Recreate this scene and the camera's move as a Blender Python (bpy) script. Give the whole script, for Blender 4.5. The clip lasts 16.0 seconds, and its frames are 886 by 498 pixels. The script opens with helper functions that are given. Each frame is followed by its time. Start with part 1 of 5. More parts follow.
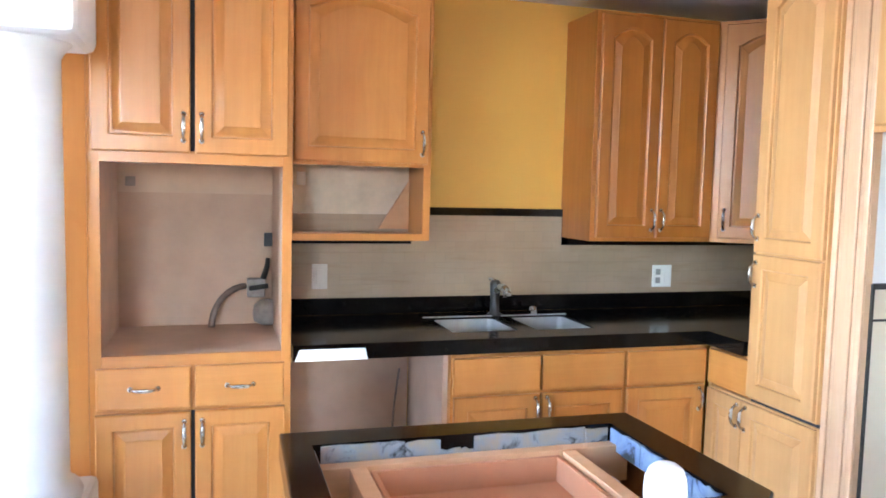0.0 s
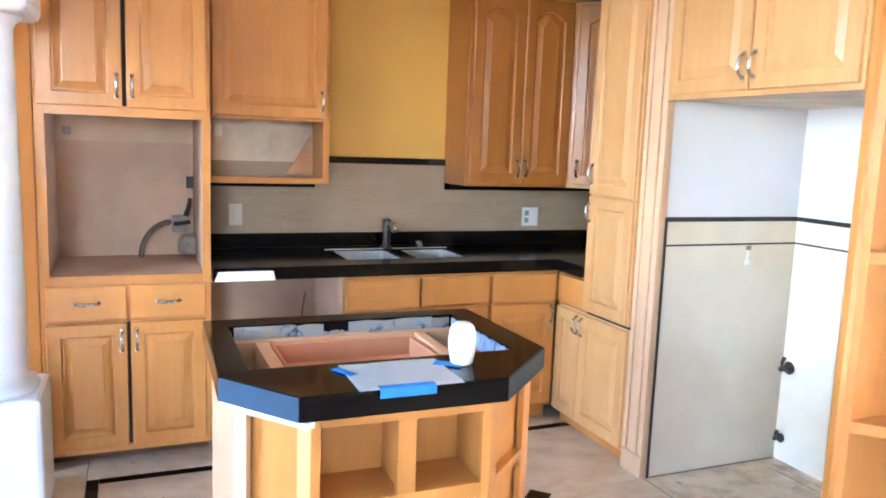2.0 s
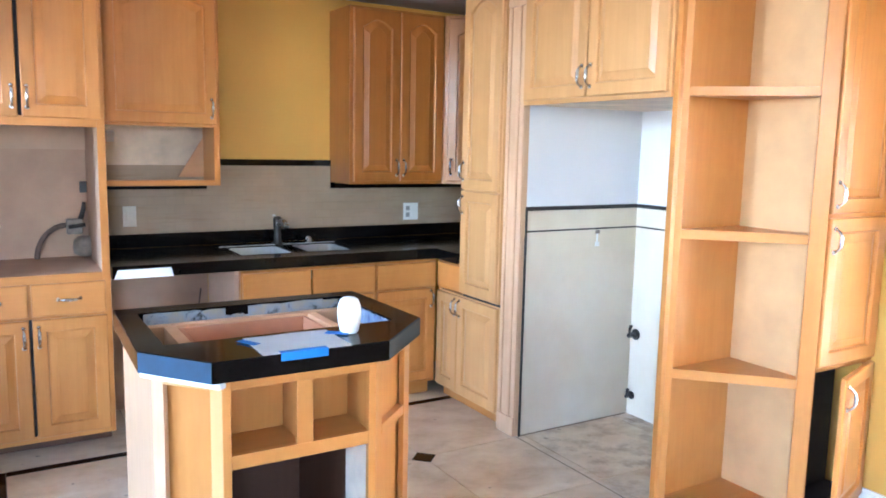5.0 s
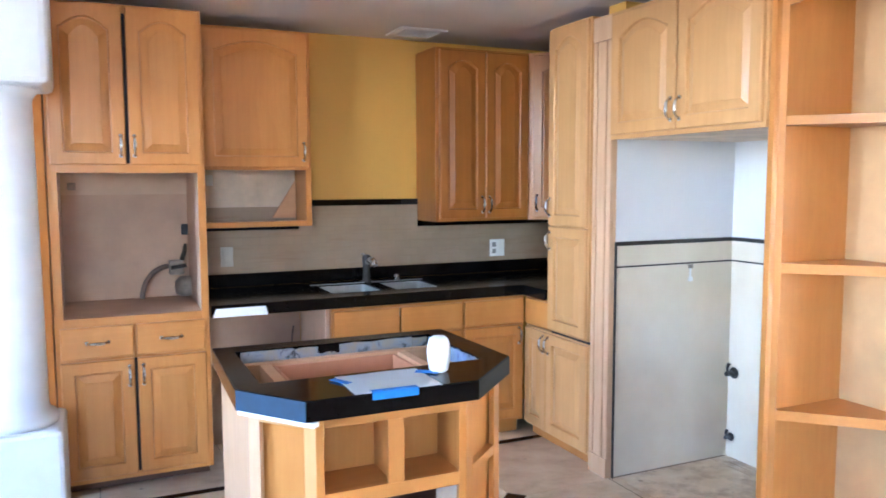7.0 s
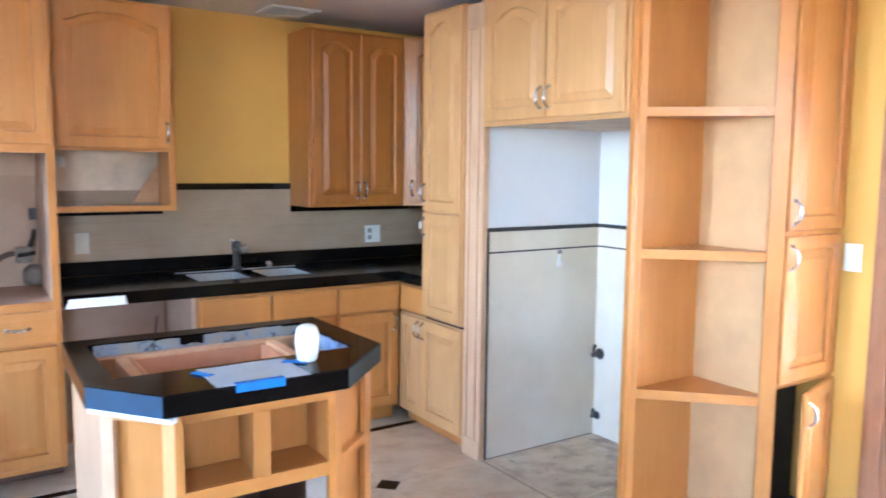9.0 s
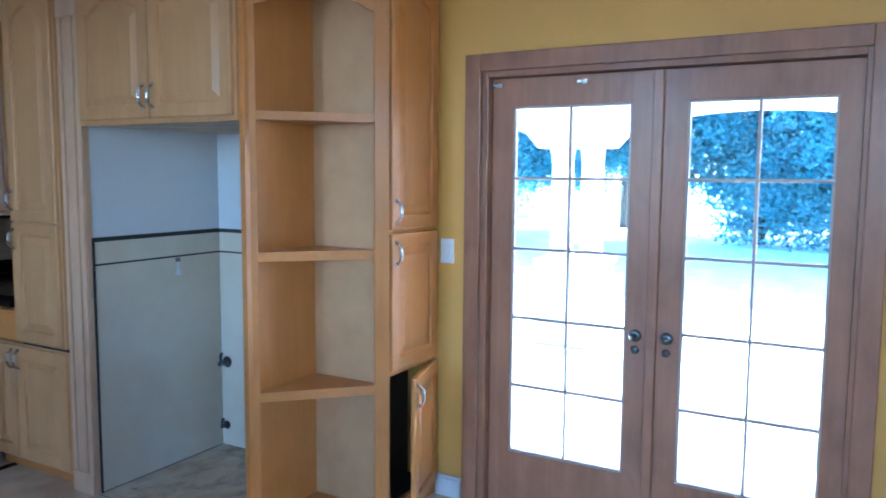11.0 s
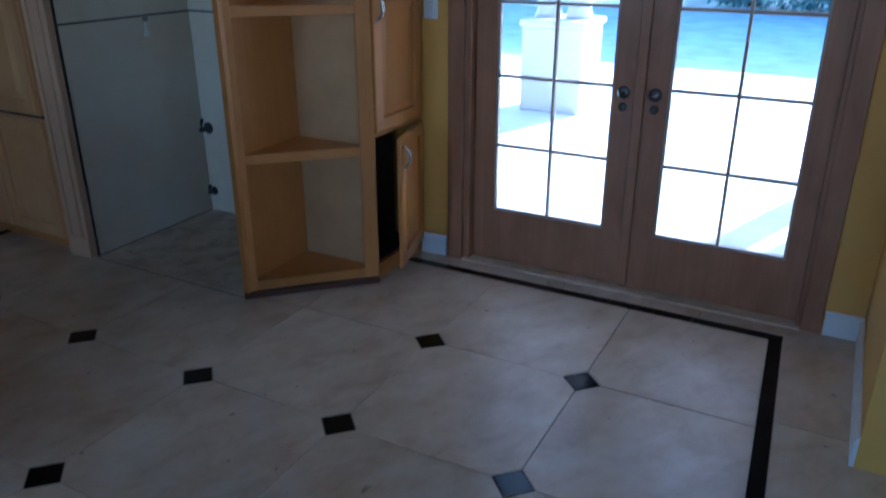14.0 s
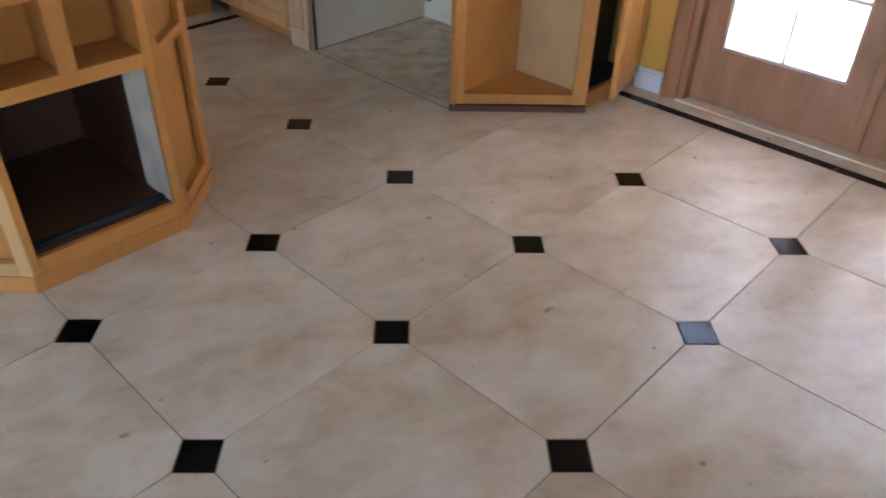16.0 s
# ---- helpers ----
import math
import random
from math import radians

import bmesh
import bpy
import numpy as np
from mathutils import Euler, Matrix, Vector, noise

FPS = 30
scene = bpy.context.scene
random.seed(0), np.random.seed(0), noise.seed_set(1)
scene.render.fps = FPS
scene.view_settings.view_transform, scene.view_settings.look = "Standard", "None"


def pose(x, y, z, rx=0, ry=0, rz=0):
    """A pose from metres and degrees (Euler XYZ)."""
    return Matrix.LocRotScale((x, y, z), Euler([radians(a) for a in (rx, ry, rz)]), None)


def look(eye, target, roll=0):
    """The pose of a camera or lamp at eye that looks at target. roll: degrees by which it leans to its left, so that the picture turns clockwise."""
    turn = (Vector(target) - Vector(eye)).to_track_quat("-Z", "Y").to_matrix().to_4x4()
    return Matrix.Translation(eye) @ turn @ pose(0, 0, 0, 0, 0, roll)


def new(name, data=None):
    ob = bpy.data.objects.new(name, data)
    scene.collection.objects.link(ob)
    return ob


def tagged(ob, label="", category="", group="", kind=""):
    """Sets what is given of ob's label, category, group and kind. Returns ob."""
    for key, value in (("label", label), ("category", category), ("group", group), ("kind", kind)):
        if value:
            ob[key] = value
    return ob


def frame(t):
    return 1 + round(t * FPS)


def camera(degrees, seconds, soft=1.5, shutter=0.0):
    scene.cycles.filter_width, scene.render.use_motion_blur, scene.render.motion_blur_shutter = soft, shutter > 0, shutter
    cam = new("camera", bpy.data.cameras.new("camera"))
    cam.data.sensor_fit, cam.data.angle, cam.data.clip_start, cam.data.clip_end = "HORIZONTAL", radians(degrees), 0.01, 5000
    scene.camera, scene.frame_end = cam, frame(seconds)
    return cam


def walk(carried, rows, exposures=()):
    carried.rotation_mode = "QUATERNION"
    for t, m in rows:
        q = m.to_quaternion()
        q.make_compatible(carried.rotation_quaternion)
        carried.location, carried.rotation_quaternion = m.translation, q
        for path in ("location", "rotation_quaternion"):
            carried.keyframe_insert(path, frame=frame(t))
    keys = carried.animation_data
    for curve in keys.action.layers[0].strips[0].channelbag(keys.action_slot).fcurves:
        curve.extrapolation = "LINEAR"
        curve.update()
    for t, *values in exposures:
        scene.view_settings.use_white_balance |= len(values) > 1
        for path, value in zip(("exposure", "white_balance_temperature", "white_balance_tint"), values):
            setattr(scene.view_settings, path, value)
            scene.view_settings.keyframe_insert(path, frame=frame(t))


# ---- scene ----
# camera and its walk
cam = camera(60.6, 16.0, soft=1.7, shutter=0.4)
PATH = [
    (0, (-0.946, -0.19, 1.502), (-0.37, 1.719, 1.342), 1.4),
    (0.5, (-0.955, -0.388, 1.526), (-0.421, 1.532, 1.359), 1.0),
    (1, (-1.011, -0.567, 1.522), (-0.438, 1.341, 1.342), -0.6),
    (1.5, (-1.035, -0.734, 1.511), (-0.256, 1.09, 1.266), -0.2),
    (2, (-1.008, -0.88, 1.502), (-0.247, 0.948, 1.227), 2.1),
    (2.5, (-1.037, -0.99, 1.504), (-0.235, 0.816, 1.199), 1.8),
    (3, (-1.104, -1.106, 1.508), (-0.215, 0.658, 1.196), 2.1),
    (3.2, (-1.12, -1.149, 1.504), (-0.189, 0.595, 1.198), 2.1),
    (5.3, (-1.154, -1.251, 1.512), (-0.116, 0.442, 1.273), 1.5),
    (5.5, (-1.154, -1.249, 1.52), (-0.108, 0.446, 1.336), 1.5),
    (6, (-1.159, -1.257, 1.524), (-0.122, 0.448, 1.389), 0.9),
    (6.5, (-1.16, -1.25, 1.52), (-0.231, 0.513, 1.35), 0.3),
    (7, (-1.163, -1.245, 1.521), (-0.337, 0.568, 1.343), -0.2),
    (7.5, (-1.163, -1.244, 1.521), (-0.401, 0.597, 1.344), -0.1),
    (8, (-1.155, -1.24, 1.52), (-0.359, 0.585, 1.336), -0.8),
    (8.5, (-1.14, -1.23, 1.516), (-0.213, 0.53, 1.313), 0.2),
    (9, (-1.118, -1.23, 1.519), (-0.019, 0.427, 1.305), 0.6),
    (9.5, (-1.071, -1.235, 1.522), (0.254, 0.253, 1.351), 1.4),
    (10, (-1.034, -1.24, 1.518), (0.5, 0.033, 1.358), 2.1),
    (10.2, (-1.056, -1.263, 1.521), (0.535, -0.061, 1.356), 1.6),
    (12.3, (-1.011, -1.28, 1.492), (0.795, -0.457, 1.247), 0.6),
    (12.5, (-1.014, -1.279, 1.482), (0.778, -0.438, 1.204), 0.2),
    (13, (-1.024, -1.279, 1.466), (0.74, -0.428, 1.064), 0.2),
    (13.5, (-1.037, -1.269, 1.483), (0.669, -0.394, 0.916), -0.3),
    (14, (-1.029, -1.257, 1.459), (0.599, -0.388, 0.689), 0.0),
    (14.5, (-1.05, -1.232, 1.442), (0.466, -0.329, 0.501), 1.6),
    (15, (-1.05, -1.227, 1.42), (0.318, -0.271, 0.317), 0.7),
    (15.5, (-1.05, -1.219, 1.407), (0.227, -0.208, 0.247), 0.8),
    (16, (-1.072, -1.184, 1.416), (0.122, -0.073, 0.259), 1.6),
]
EXPOSURES = [(0, 6.2, 5500, 16), (3, 6.12, 5450, 17), (5.5, 5.9, 5200, 16), (7, 5.78, 5250, 18), (8.5, 5.85, 5250, 18), (10.2, 5.45, 4450, 10), (12.3, 2.35, 4200, 6), (13.5, 2.25, 4200, 6), (14.0, 2.5, 4350, 8), (14.5, 3.1, 4850, 10), (15, 3.58, 5300, 12), (16, 4.28, 5850, 16)]
walk(cam, [(t, look(eye, target, roll)) for t, eye, target, roll in PATH], EXPOSURES)

# ---------------------------------------------------------------- light
SUN_WAY = Vector((-0.835, 0.286, -0.469)).normalized()
world = bpy.data.worlds.new("sky")
scene.world = world
world.use_nodes = True
wn = world.node_tree
sky = wn.nodes.new("ShaderNodeTexSky")
sky.sky_type = "NISHITA"
sky.sun_disc = False
sky.sun_elevation = math.asin(-SUN_WAY.z)
sky.sun_rotation = math.atan2(-SUN_WAY.x, -SUN_WAY.y)
wn.links.new(sky.outputs[0], wn.nodes["Background"].inputs[0])
wn.nodes["Background"].inputs[1].default_value = 0.15

sun = new("sun", bpy.data.lights.new("sun", "SUN"))
sun.data.energy, sun.data.angle, sun.data.color = 5.0, radians(0.5), (1.0, 0.95, 0.88)
sun.matrix_world = look((0, 0, 10), Vector((0, 0, 10)) + SUN_WAY)


def window_light(name, eye, target, w, h, power, color):
    """Sky light that comes in by an assumed, unseen window opening of the adjoining room."""
    ob = new(name, bpy.data.lights.new(name, "AREA"))
    ob.data.shape, ob.data.size, ob.data.size_y = "RECTANGLE", w, h
    ob.data.energy, ob.data.color = power, color
    ob.matrix_world = look(eye, target)
    return ob


window_light("window_light_west", (-5.96, -2.15, 1.9), (0, -2.15, 1.9), 1.6, 1.9, 0.6, (0.80, 0.90, 1.0))
# The northwest and south windows are unseen, added to balance the light.
window_light("added_light_northwest", (-5.96, 1.55, 1.9), (0, 1.55, 1.9), 0.66, 2.7, 3.2, (0.68, 0.85, 1.0))
window_light("added_light_south", (-2.55, -4.96, 1.75), (-2.55, 0, 1.75), 1.25, 1.65, 0.7, (0.90, 0.95, 1.0))


# ---------------------------------------------------------------- materials
def material(name, rough=0.5, metal=0.0, spec=0.5):
    m = bpy.data.materials.new(name)
    m.use_nodes = True
    b = m.node_tree.nodes["Principled BSDF"]
    b.inputs["Roughness"].default_value = rough
    b.inputs["Metallic"].default_value = metal
    b.inputs["Specular IOR Level"].default_value = spec
    return m, m.node_tree, b


def coords(nt, scale=(1, 1, 1), kind="Object"):
    c = nt.nodes.new("ShaderNodeTexCoord")
    mp = nt.nodes.new("ShaderNodeMapping")
    mp.inputs["Scale"].default_value = scale
    nt.links.new(c.outputs[kind], mp.inputs[0])
    return mp.outputs[0]


def noise_of(nt, vec, scale, detail=4.0, rough=0.55, distort=0.0):
    n = nt.nodes.new("ShaderNodeTexNoise")
    n.inputs["Scale"].default_value = scale
    n.inputs["Detail"].default_value = detail
    n.inputs["Roughness"].default_value = rough
    n.inputs["Distortion"].default_value = distort
    nt.links.new(vec, n.inputs["Vector"])
    return n.outputs["Fac"]


def ramp_of(nt, fac, stops):
    r = nt.nodes.new("ShaderNodeValToRGB")
    while len(r.color_ramp.elements) < len(stops):
        r.color_ramp.elements.new(0.5)
    for e, (p, c) in zip(r.color_ramp.elements, stops):
        e.position, e.color = p, (*c, 1) if len(c) == 3 else c
    nt.links.new(fac, r.inputs[0])
    return r.outputs[0]


def mixed(nt, fac, a, b, mode="MIX"):
    m = nt.nodes.new("ShaderNodeMix")
    m.data_type, m.blend_type = "RGBA", mode
    for sock, v in ((m.inputs[0], fac), (m.inputs[6], a), (m.inputs[7], b)):
        if hasattr(v, "is_linked"):
            nt.links.new(v, sock)
        else:
            sock.default_value = v if isinstance(v, (int, float)) else (*v, 1)
    return m.outputs[2]


def bumped(nt, b, height, strength=0.2, dist=0.002):
    n = nt.nodes.new("ShaderNodeBump")
    n.inputs["Strength"].default_value = strength
    n.inputs["Distance"].default_value = dist
    nt.links.new(height, n.inputs["Height"])
    nt.links.new(n.outputs[0], b.inputs["Normal"])


def rough_from(nt, b, fac, lo, hi):
    r = nt.nodes.new("ShaderNodeMapRange")
    r.inputs["To Min"].default_value, r.inputs["To Max"].default_value = lo, hi
    nt.links.new(fac, r.inputs["Value"])
    nt.links.new(r.outputs[0], b.inputs["Roughness"])


def wood(name, dark, mid, light, rough=0.36, along="z", blotch=0.22, coat=0.12):
    """Clear-finished wood, its grain along one axis, with soft blotches."""
    m, nt, b = material(name, rough, 0.0, 0.42)
    k = {"x": (2.2, 42, 42), "y": (42, 2.2, 42), "z": (42, 42, 2.2)}[along]
    grain = noise_of(nt, coords(nt, k), 1.0, 5, 0.6, 0.4)
    cloud = noise_of(nt, coords(nt, (1, 1, 0.6)), 5.0, 5, 0.6, 0.6)
    info = nt.nodes.new("ShaderNodeObjectInfo")
    streak = noise_of(nt, coords(nt, tuple(0.22 * v for v in k)), 1.0, 3, 0.6, 1.2)
    base = mixed(nt, 0.25, ramp_of(nt, grain, [(0.2, dark), (0.5, mid), (0.8, light)]), ramp_of(nt, streak, [(0.32, dark), (0.5, mid), (0.68, light)]))
    tone = ramp_of(nt, cloud, [(0.3, tuple(c * (1 - blotch * 0.6) for c in mid)), (0.7, light)])
    col = mixed(nt, 0.5, base, tone)
    vary = ramp_of(nt, info.outputs["Random"], [(0.0, (0.90, 0.88, 0.85)), (1.0, (1.06, 1.05, 1.04))])
    nt.links.new(mixed(nt, 1.0, col, vary, "MULTIPLY"), b.inputs["Base Color"])
    rough_from(nt, b, cloud, rough - 0.06, rough + 0.10)
    b.inputs["Coat Weight"].default_value = coat
    b.inputs["Coat Roughness"].default_value = 0.16
    bumped(nt, b, grain, 0.03, 0.0006)
    return m


def plain(name, color, rough=0.5, metal=0.0, vary=0.06, scale=14.0, bump=0.05):
    m, nt, b = material(name, rough, metal)
    f = noise_of(nt, coords(nt), scale, 5)
    lo, hi = tuple(c * (1 - vary) for c in color), tuple(min(1, c * (1 + vary)) for c in color)
    nt.links.new(ramp_of(nt, f, [(0.3, lo), (0.7, hi)]), b.inputs["Base Color"])
    rough_from(nt, b, f, max(0.02, rough - 0.05), rough + 0.08)
    if bump:
        bumped(nt, b, noise_of(nt, coords(nt), scale * 9, 3), bump, 0.002)
    return m


def wall_paint(name, color, stain=0.10):
    m, nt, b = material(name, 0.6)
    big = noise_of(nt, coords(nt), 1.7, 4)
    fine = noise_of(nt, coords(nt), 60.0, 4)
    dirty = tuple(c * (1 - stain) for c in color)
    nt.links.new(ramp_of(nt, big, [(0.35, dirty), (0.65, color)]), b.inputs["Base Color"])
    bumped(nt, b, fine, 0.18, 0.003)
    return m


MAPLE = wood("maple", (0.45, 0.168, 0.031), (0.53, 0.214, 0.043), (0.61, 0.265, 0.063))
MAPLE_X = wood("maple_level", (0.45, 0.168, 0.031), (0.53, 0.214, 0.043), (0.61, 0.265, 0.063), along="x")
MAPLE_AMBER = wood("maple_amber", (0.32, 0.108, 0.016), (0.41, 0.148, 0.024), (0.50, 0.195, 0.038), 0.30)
# Lit copy of the maple: west daylight is put into a paler colour.
MAPLE_WESTLIT = wood("maple_westlit", (0.52, 0.265, 0.088), (0.60, 0.32, 0.115), (0.68, 0.38, 0.15), 0.42, coat=0.1)
# Paler maple for the pilaster and for the sheen on the island's west side.
MAPLE_PALE = wood("maple_pale", (0.50, 0.29, 0.15), (0.61, 0.38, 0.215), (0.70, 0.47, 0.29), 0.45, coat=0.3)
OAK_FRAME = wood("door_wood", (0.23, 0.092, 0.04), (0.34, 0.148, 0.066), (0.45, 0.215, 0.105), 0.36, blotch=0.6)
RAW_PANEL = plain("raw_panel", (0.52, 0.345, 0.235), 0.65, 0, 0.14, 4.0)
CLEAT_BOARD = plain("cleat_board", (0.58, 0.41, 0.285), 0.65, 0, 0.12, 5.0)
TRAY_WOOD = plain("tray_board", (0.54, 0.235, 0.11), 0.6, 0, 0.12, 5.0)
# Wood darkened in colour to stand for shade in the cupboard and toe kick.
DARKENED_WOOD = wood("darkened_wood", (0.075, 0.030, 0.014), (0.10, 0.042, 0.02), (0.13, 0.058, 0.028), 0.5)
# Wood tone lightened to stand for light on the west-facing partition.
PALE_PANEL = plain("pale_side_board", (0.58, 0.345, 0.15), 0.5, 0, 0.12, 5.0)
RAW_WOOD = wood("raw_lumber", (0.58, 0.30, 0.14), (0.70, 0.38, 0.19), (0.78, 0.47, 0.26), 0.6, "x")
WHITE_WOOD = plain("whitewashed_panel", (0.66, 0.54, 0.40), 0.6, 0, 0.20, 6.0)
YELLOW = wall_paint("yellow_paint", (0.72, 0.40, 0.075), 0.07)
WHITE_WALL = wall_paint("white_paint", (0.78, 0.77, 0.76), 0.04)
# Unseen room walls, toned to limit the light they bounce.
ROOM_WALL = wall_paint("room_paint", (0.42, 0.37, 0.30), 0.06)
CEILING = wall_paint("ceiling_paint", (0.80, 0.79, 0.77), 0.06)
TRIM = plain("white_trim", (0.80, 0.79, 0.77), 0.35, 0, 0.03)
COLUMN = plain("column_plaster", (0.72, 0.72, 0.72), 0.5, 0, 0.03)
CHROME = plain("satin_chrome", (0.50, 0.465, 0.41), 0.26, 1.0, 0.04, 30, 0)
STEEL = plain("sink_steel", (0.52, 0.52, 0.51), 0.38, 0.6, 0.06, 30, 0)
DARK_METAL = plain("dark_metal", (0.06, 0.055, 0.05), 0.4, 0.7, 0.2, 30)
GUNMETAL = plain("gunmetal", (0.16, 0.155, 0.15), 0.35, 1.0, 0.1, 30, 0)
BRASSY = plain("hinge_steel", (0.45, 0.42, 0.36), 0.35, 1.0, 0.1, 30)
BLACK_PLASTIC = plain("black_plastic", (0.015, 0.015, 0.016), 0.4)
PLASTIC = plain("white_plastic", (0.82, 0.82, 0.80), 0.35, 0, 0.02)
BLUE_TAPE = plain("blue_tape", (0.003, 0.032, 0.075), 0.6, 0, 0.25, 14)
BRIGHT_TAPE = plain("bright_blue_tape", (0.02, 0.19, 0.55), 0.55, 0, 0.1, 20)
SOCKET_GREY = plain("socket_grey", (0.30, 0.30, 0.30), 0.4)
# White plastic darkened in colour for the shade at the backsplash.
SHADED_PLASTIC = plain("shaded_plastic", (0.56, 0.51, 0.44), 0.4, 0, 0.05)
PAPER = plain("paper", (0.93, 0.93, 0.91), 0.7, 0, 0.02)
HOSE = plain("hose_brown", (0.14, 0.095, 0.07), 0.5, 0, 0.2, 40)
DUSTY = plain("dusty_metal", (0.30, 0.25, 0.21), 0.6, 0.4, 0.2, 30)
GAP = plain("dark_gap", (0.02, 0.018, 0.02), 0.8)
NAVY = plain("dark_navy", (0.012, 0.016, 0.04), 0.6)
GROUT = plain("grout", (0.22, 0.175, 0.13), 0.8, 0, 0.15, 8)
WOODFLOOR = wood("parquet", (0.16, 0.055, 0.03), (0.22, 0.08, 0.045), (0.28, 0.11, 0.06), 0.38, "y")


def make_granite():
    m, nt, b = material("black_granite", 0.10, 0.0, 0.20)
    f = noise_of(nt, coords(nt), 160.0, 3, 0.7)
    g = noise_of(nt, coords(nt), 38.0, 4, 0.6)
    c = ramp_of(nt, f, [(0.45, (0.003, 0.0026, 0.0025)), (0.66, (0.007, 0.006, 0.0055)), (0.82, (0.045, 0.04, 0.036))])
    d = ramp_of(nt, g, [(0.4, (0.003, 0.0026, 0.0025)), (0.75, (0.011, 0.0085, 0.0065))])
    nt.links.new(mixed(nt, 0.5, c, d), b.inputs["Base Color"])
    rough_from(nt, b, noise_of(nt, coords(nt), 4.0, 4), 0.06, 0.20)
    return m


def make_travertine():
    m, nt, b = material("travertine", 0.22, 0.0, 0.6)
    info = nt.nodes.new("ShaderNodeObjectInfo")
    geo = nt.nodes.new("ShaderNodeNewGeometry")
    add = nt.nodes.new("ShaderNodeVectorMath")
    add.operation = "MULTIPLY_ADD"
    nt.links.new(info.outputs["Random"], add.inputs[0])
    add.inputs[1].default_value = (37, 61, 11)
    nt.links.new(geo.outputs["Position"], add.inputs[2])
    mp = nt.nodes.new("ShaderNodeMapping")
    mp.inputs["Rotation"].default_value = (0, 0, radians(34))
    mp.inputs["Scale"].default_value = (1.0, 1.2, 1.0)
    nt.links.new(add.outputs[0], mp.inputs[0])
    stretch = nt.nodes.new("ShaderNodeMapping")
    stretch.inputs["Scale"].default_value = (0.95, 1.25, 1.0)
    nt.links.new(mp.outputs[0], stretch.inputs[0])
    cloud = noise_of(nt, mp.outputs[0], 2.8, 6, 0.6)
    vein = noise_of(nt, stretch.outputs[0], 5.5, 6, 0.62, 0.3)
    fine = noise_of(nt, mp.outputs[0], 60.0, 4)
    c = ramp_of(nt, cloud, [(0.32, (0.50, 0.34, 0.19)), (0.5, (0.67, 0.51, 0.325)), (0.70, (0.78, 0.64, 0.455))])
    v = ramp_of(nt, vein, [(0.32, (0.46, 0.32, 0.20)), (0.48, (0.68, 0.545, 0.39)), (0.70, (0.86, 0.77, 0.63))])
    col = mixed(nt, 0.5, c, v)
    # small dark pits and scuffs
    spots = ramp_of(nt, noise_of(nt, mp.outputs[0], 19.0, 1, 0.4), [(0.76, (0, 0, 0)), (0.80, (0.7, 0.7, 0.7))])
    col = mixed(nt, spots, col, (0.22, 0.155, 0.10))
    # brown dirt left behind in the refrigerator space
    sep = nt.nodes.new("ShaderNodeSeparateXYZ")
    nt.links.new(geo.outputs["Position"], sep.inputs[0])
    dirt = ramp_of(nt, noise_of(nt, geo.outputs["Position"], 6.0, 5, 0.65), [(0.48, (0, 0, 0)), (0.66, (0.8, 0.8, 0.8))])
    for axis, a, z in ((0, 1.0, 1.35), (1, 0.70, 1.05), (1, 2.0, 1.75)):
        mr = nt.nodes.new("ShaderNodeMapRange")
        mr.inputs["From Min"].default_value, mr.inputs["From Max"].default_value = a, z
        nt.links.new(sep.outputs[axis], mr.inputs["Value"])
        dirt = mixed(nt, 1.0, dirt, mr.outputs[0], "MULTIPLY")
    col = mixed(nt, dirt, col, (0.30, 0.185, 0.105))
    tone = ramp_of(nt, info.outputs["Random"], [(0, (0.84, 0.83, 0.82)), (1, (0.99, 0.98, 0.97))])
    nt.links.new(mixed(nt, 1.0, col, tone, "MULTIPLY"), b.inputs["Base Color"])
    rough_from(nt, b, cloud, 0.285, 0.34)
    bumped(nt, b, fine, 0.06, 0.001)
    return m


def make_splash():
    """Beige glazed wall tile in fine running courses."""
    m, nt, b = material("splash_tile", 0.35)
    br = nt.nodes.new("ShaderNodeTexBrick")
    br.inputs["Scale"].default_value = 1.0
    br.inputs["Brick Width"].default_value, br.inputs["Row Height"].default_value = 0.10, 0.05
    br.inputs["Mortar Size"].default_value = 0.0022
    br.inputs["Mortar Smooth"].default_value = 0.4
    br.inputs["Color1"].default_value = (0.37, 0.27, 0.18, 1)
    br.inputs["Color2"].default_value = (0.395, 0.29, 0.195, 1)
    br.inputs["Mortar"].default_value = (0.345, 0.26, 0.18, 1)
    c = nt.nodes.new("ShaderNodeTexCoord")
    sep, com = nt.nodes.new("ShaderNodeSeparateXYZ"), nt.nodes.new("ShaderNodeCombineXYZ")
    nt.links.new(c.outputs["Object"], sep.inputs[0])
    nt.links.new(sep.outputs[0], com.inputs[0])
    nt.links.new(sep.outputs[2], com.inputs[1])
    nt.links.new(com.outputs[0], br.inputs["Vector"])
    stain = ramp_of(nt, noise_of(nt, coords(nt), 3.0, 5), [(0.3, (0.86, 0.84, 0.80)), (0.7, (1.05, 1.05, 1.05))])
    # brown water marks run along the courses
    runs = ramp_of(nt, noise_of(nt, coords(nt, (1.3, 1, 16)), 2.6, 5, 0.65), [(0.54, (1, 1, 1)), (0.74, (0.76, 0.64, 0.50))])
    tiles = mixed(nt, 1.0, br.outputs["Color"], stain, "MULTIPLY")
    nt.links.new(mixed(nt, 0.6, tiles, runs, "MULTIPLY"), b.inputs["Base Color"])
    bumped(nt, b, br.outputs["Fac"], -0.15, 0.0015)
    return m


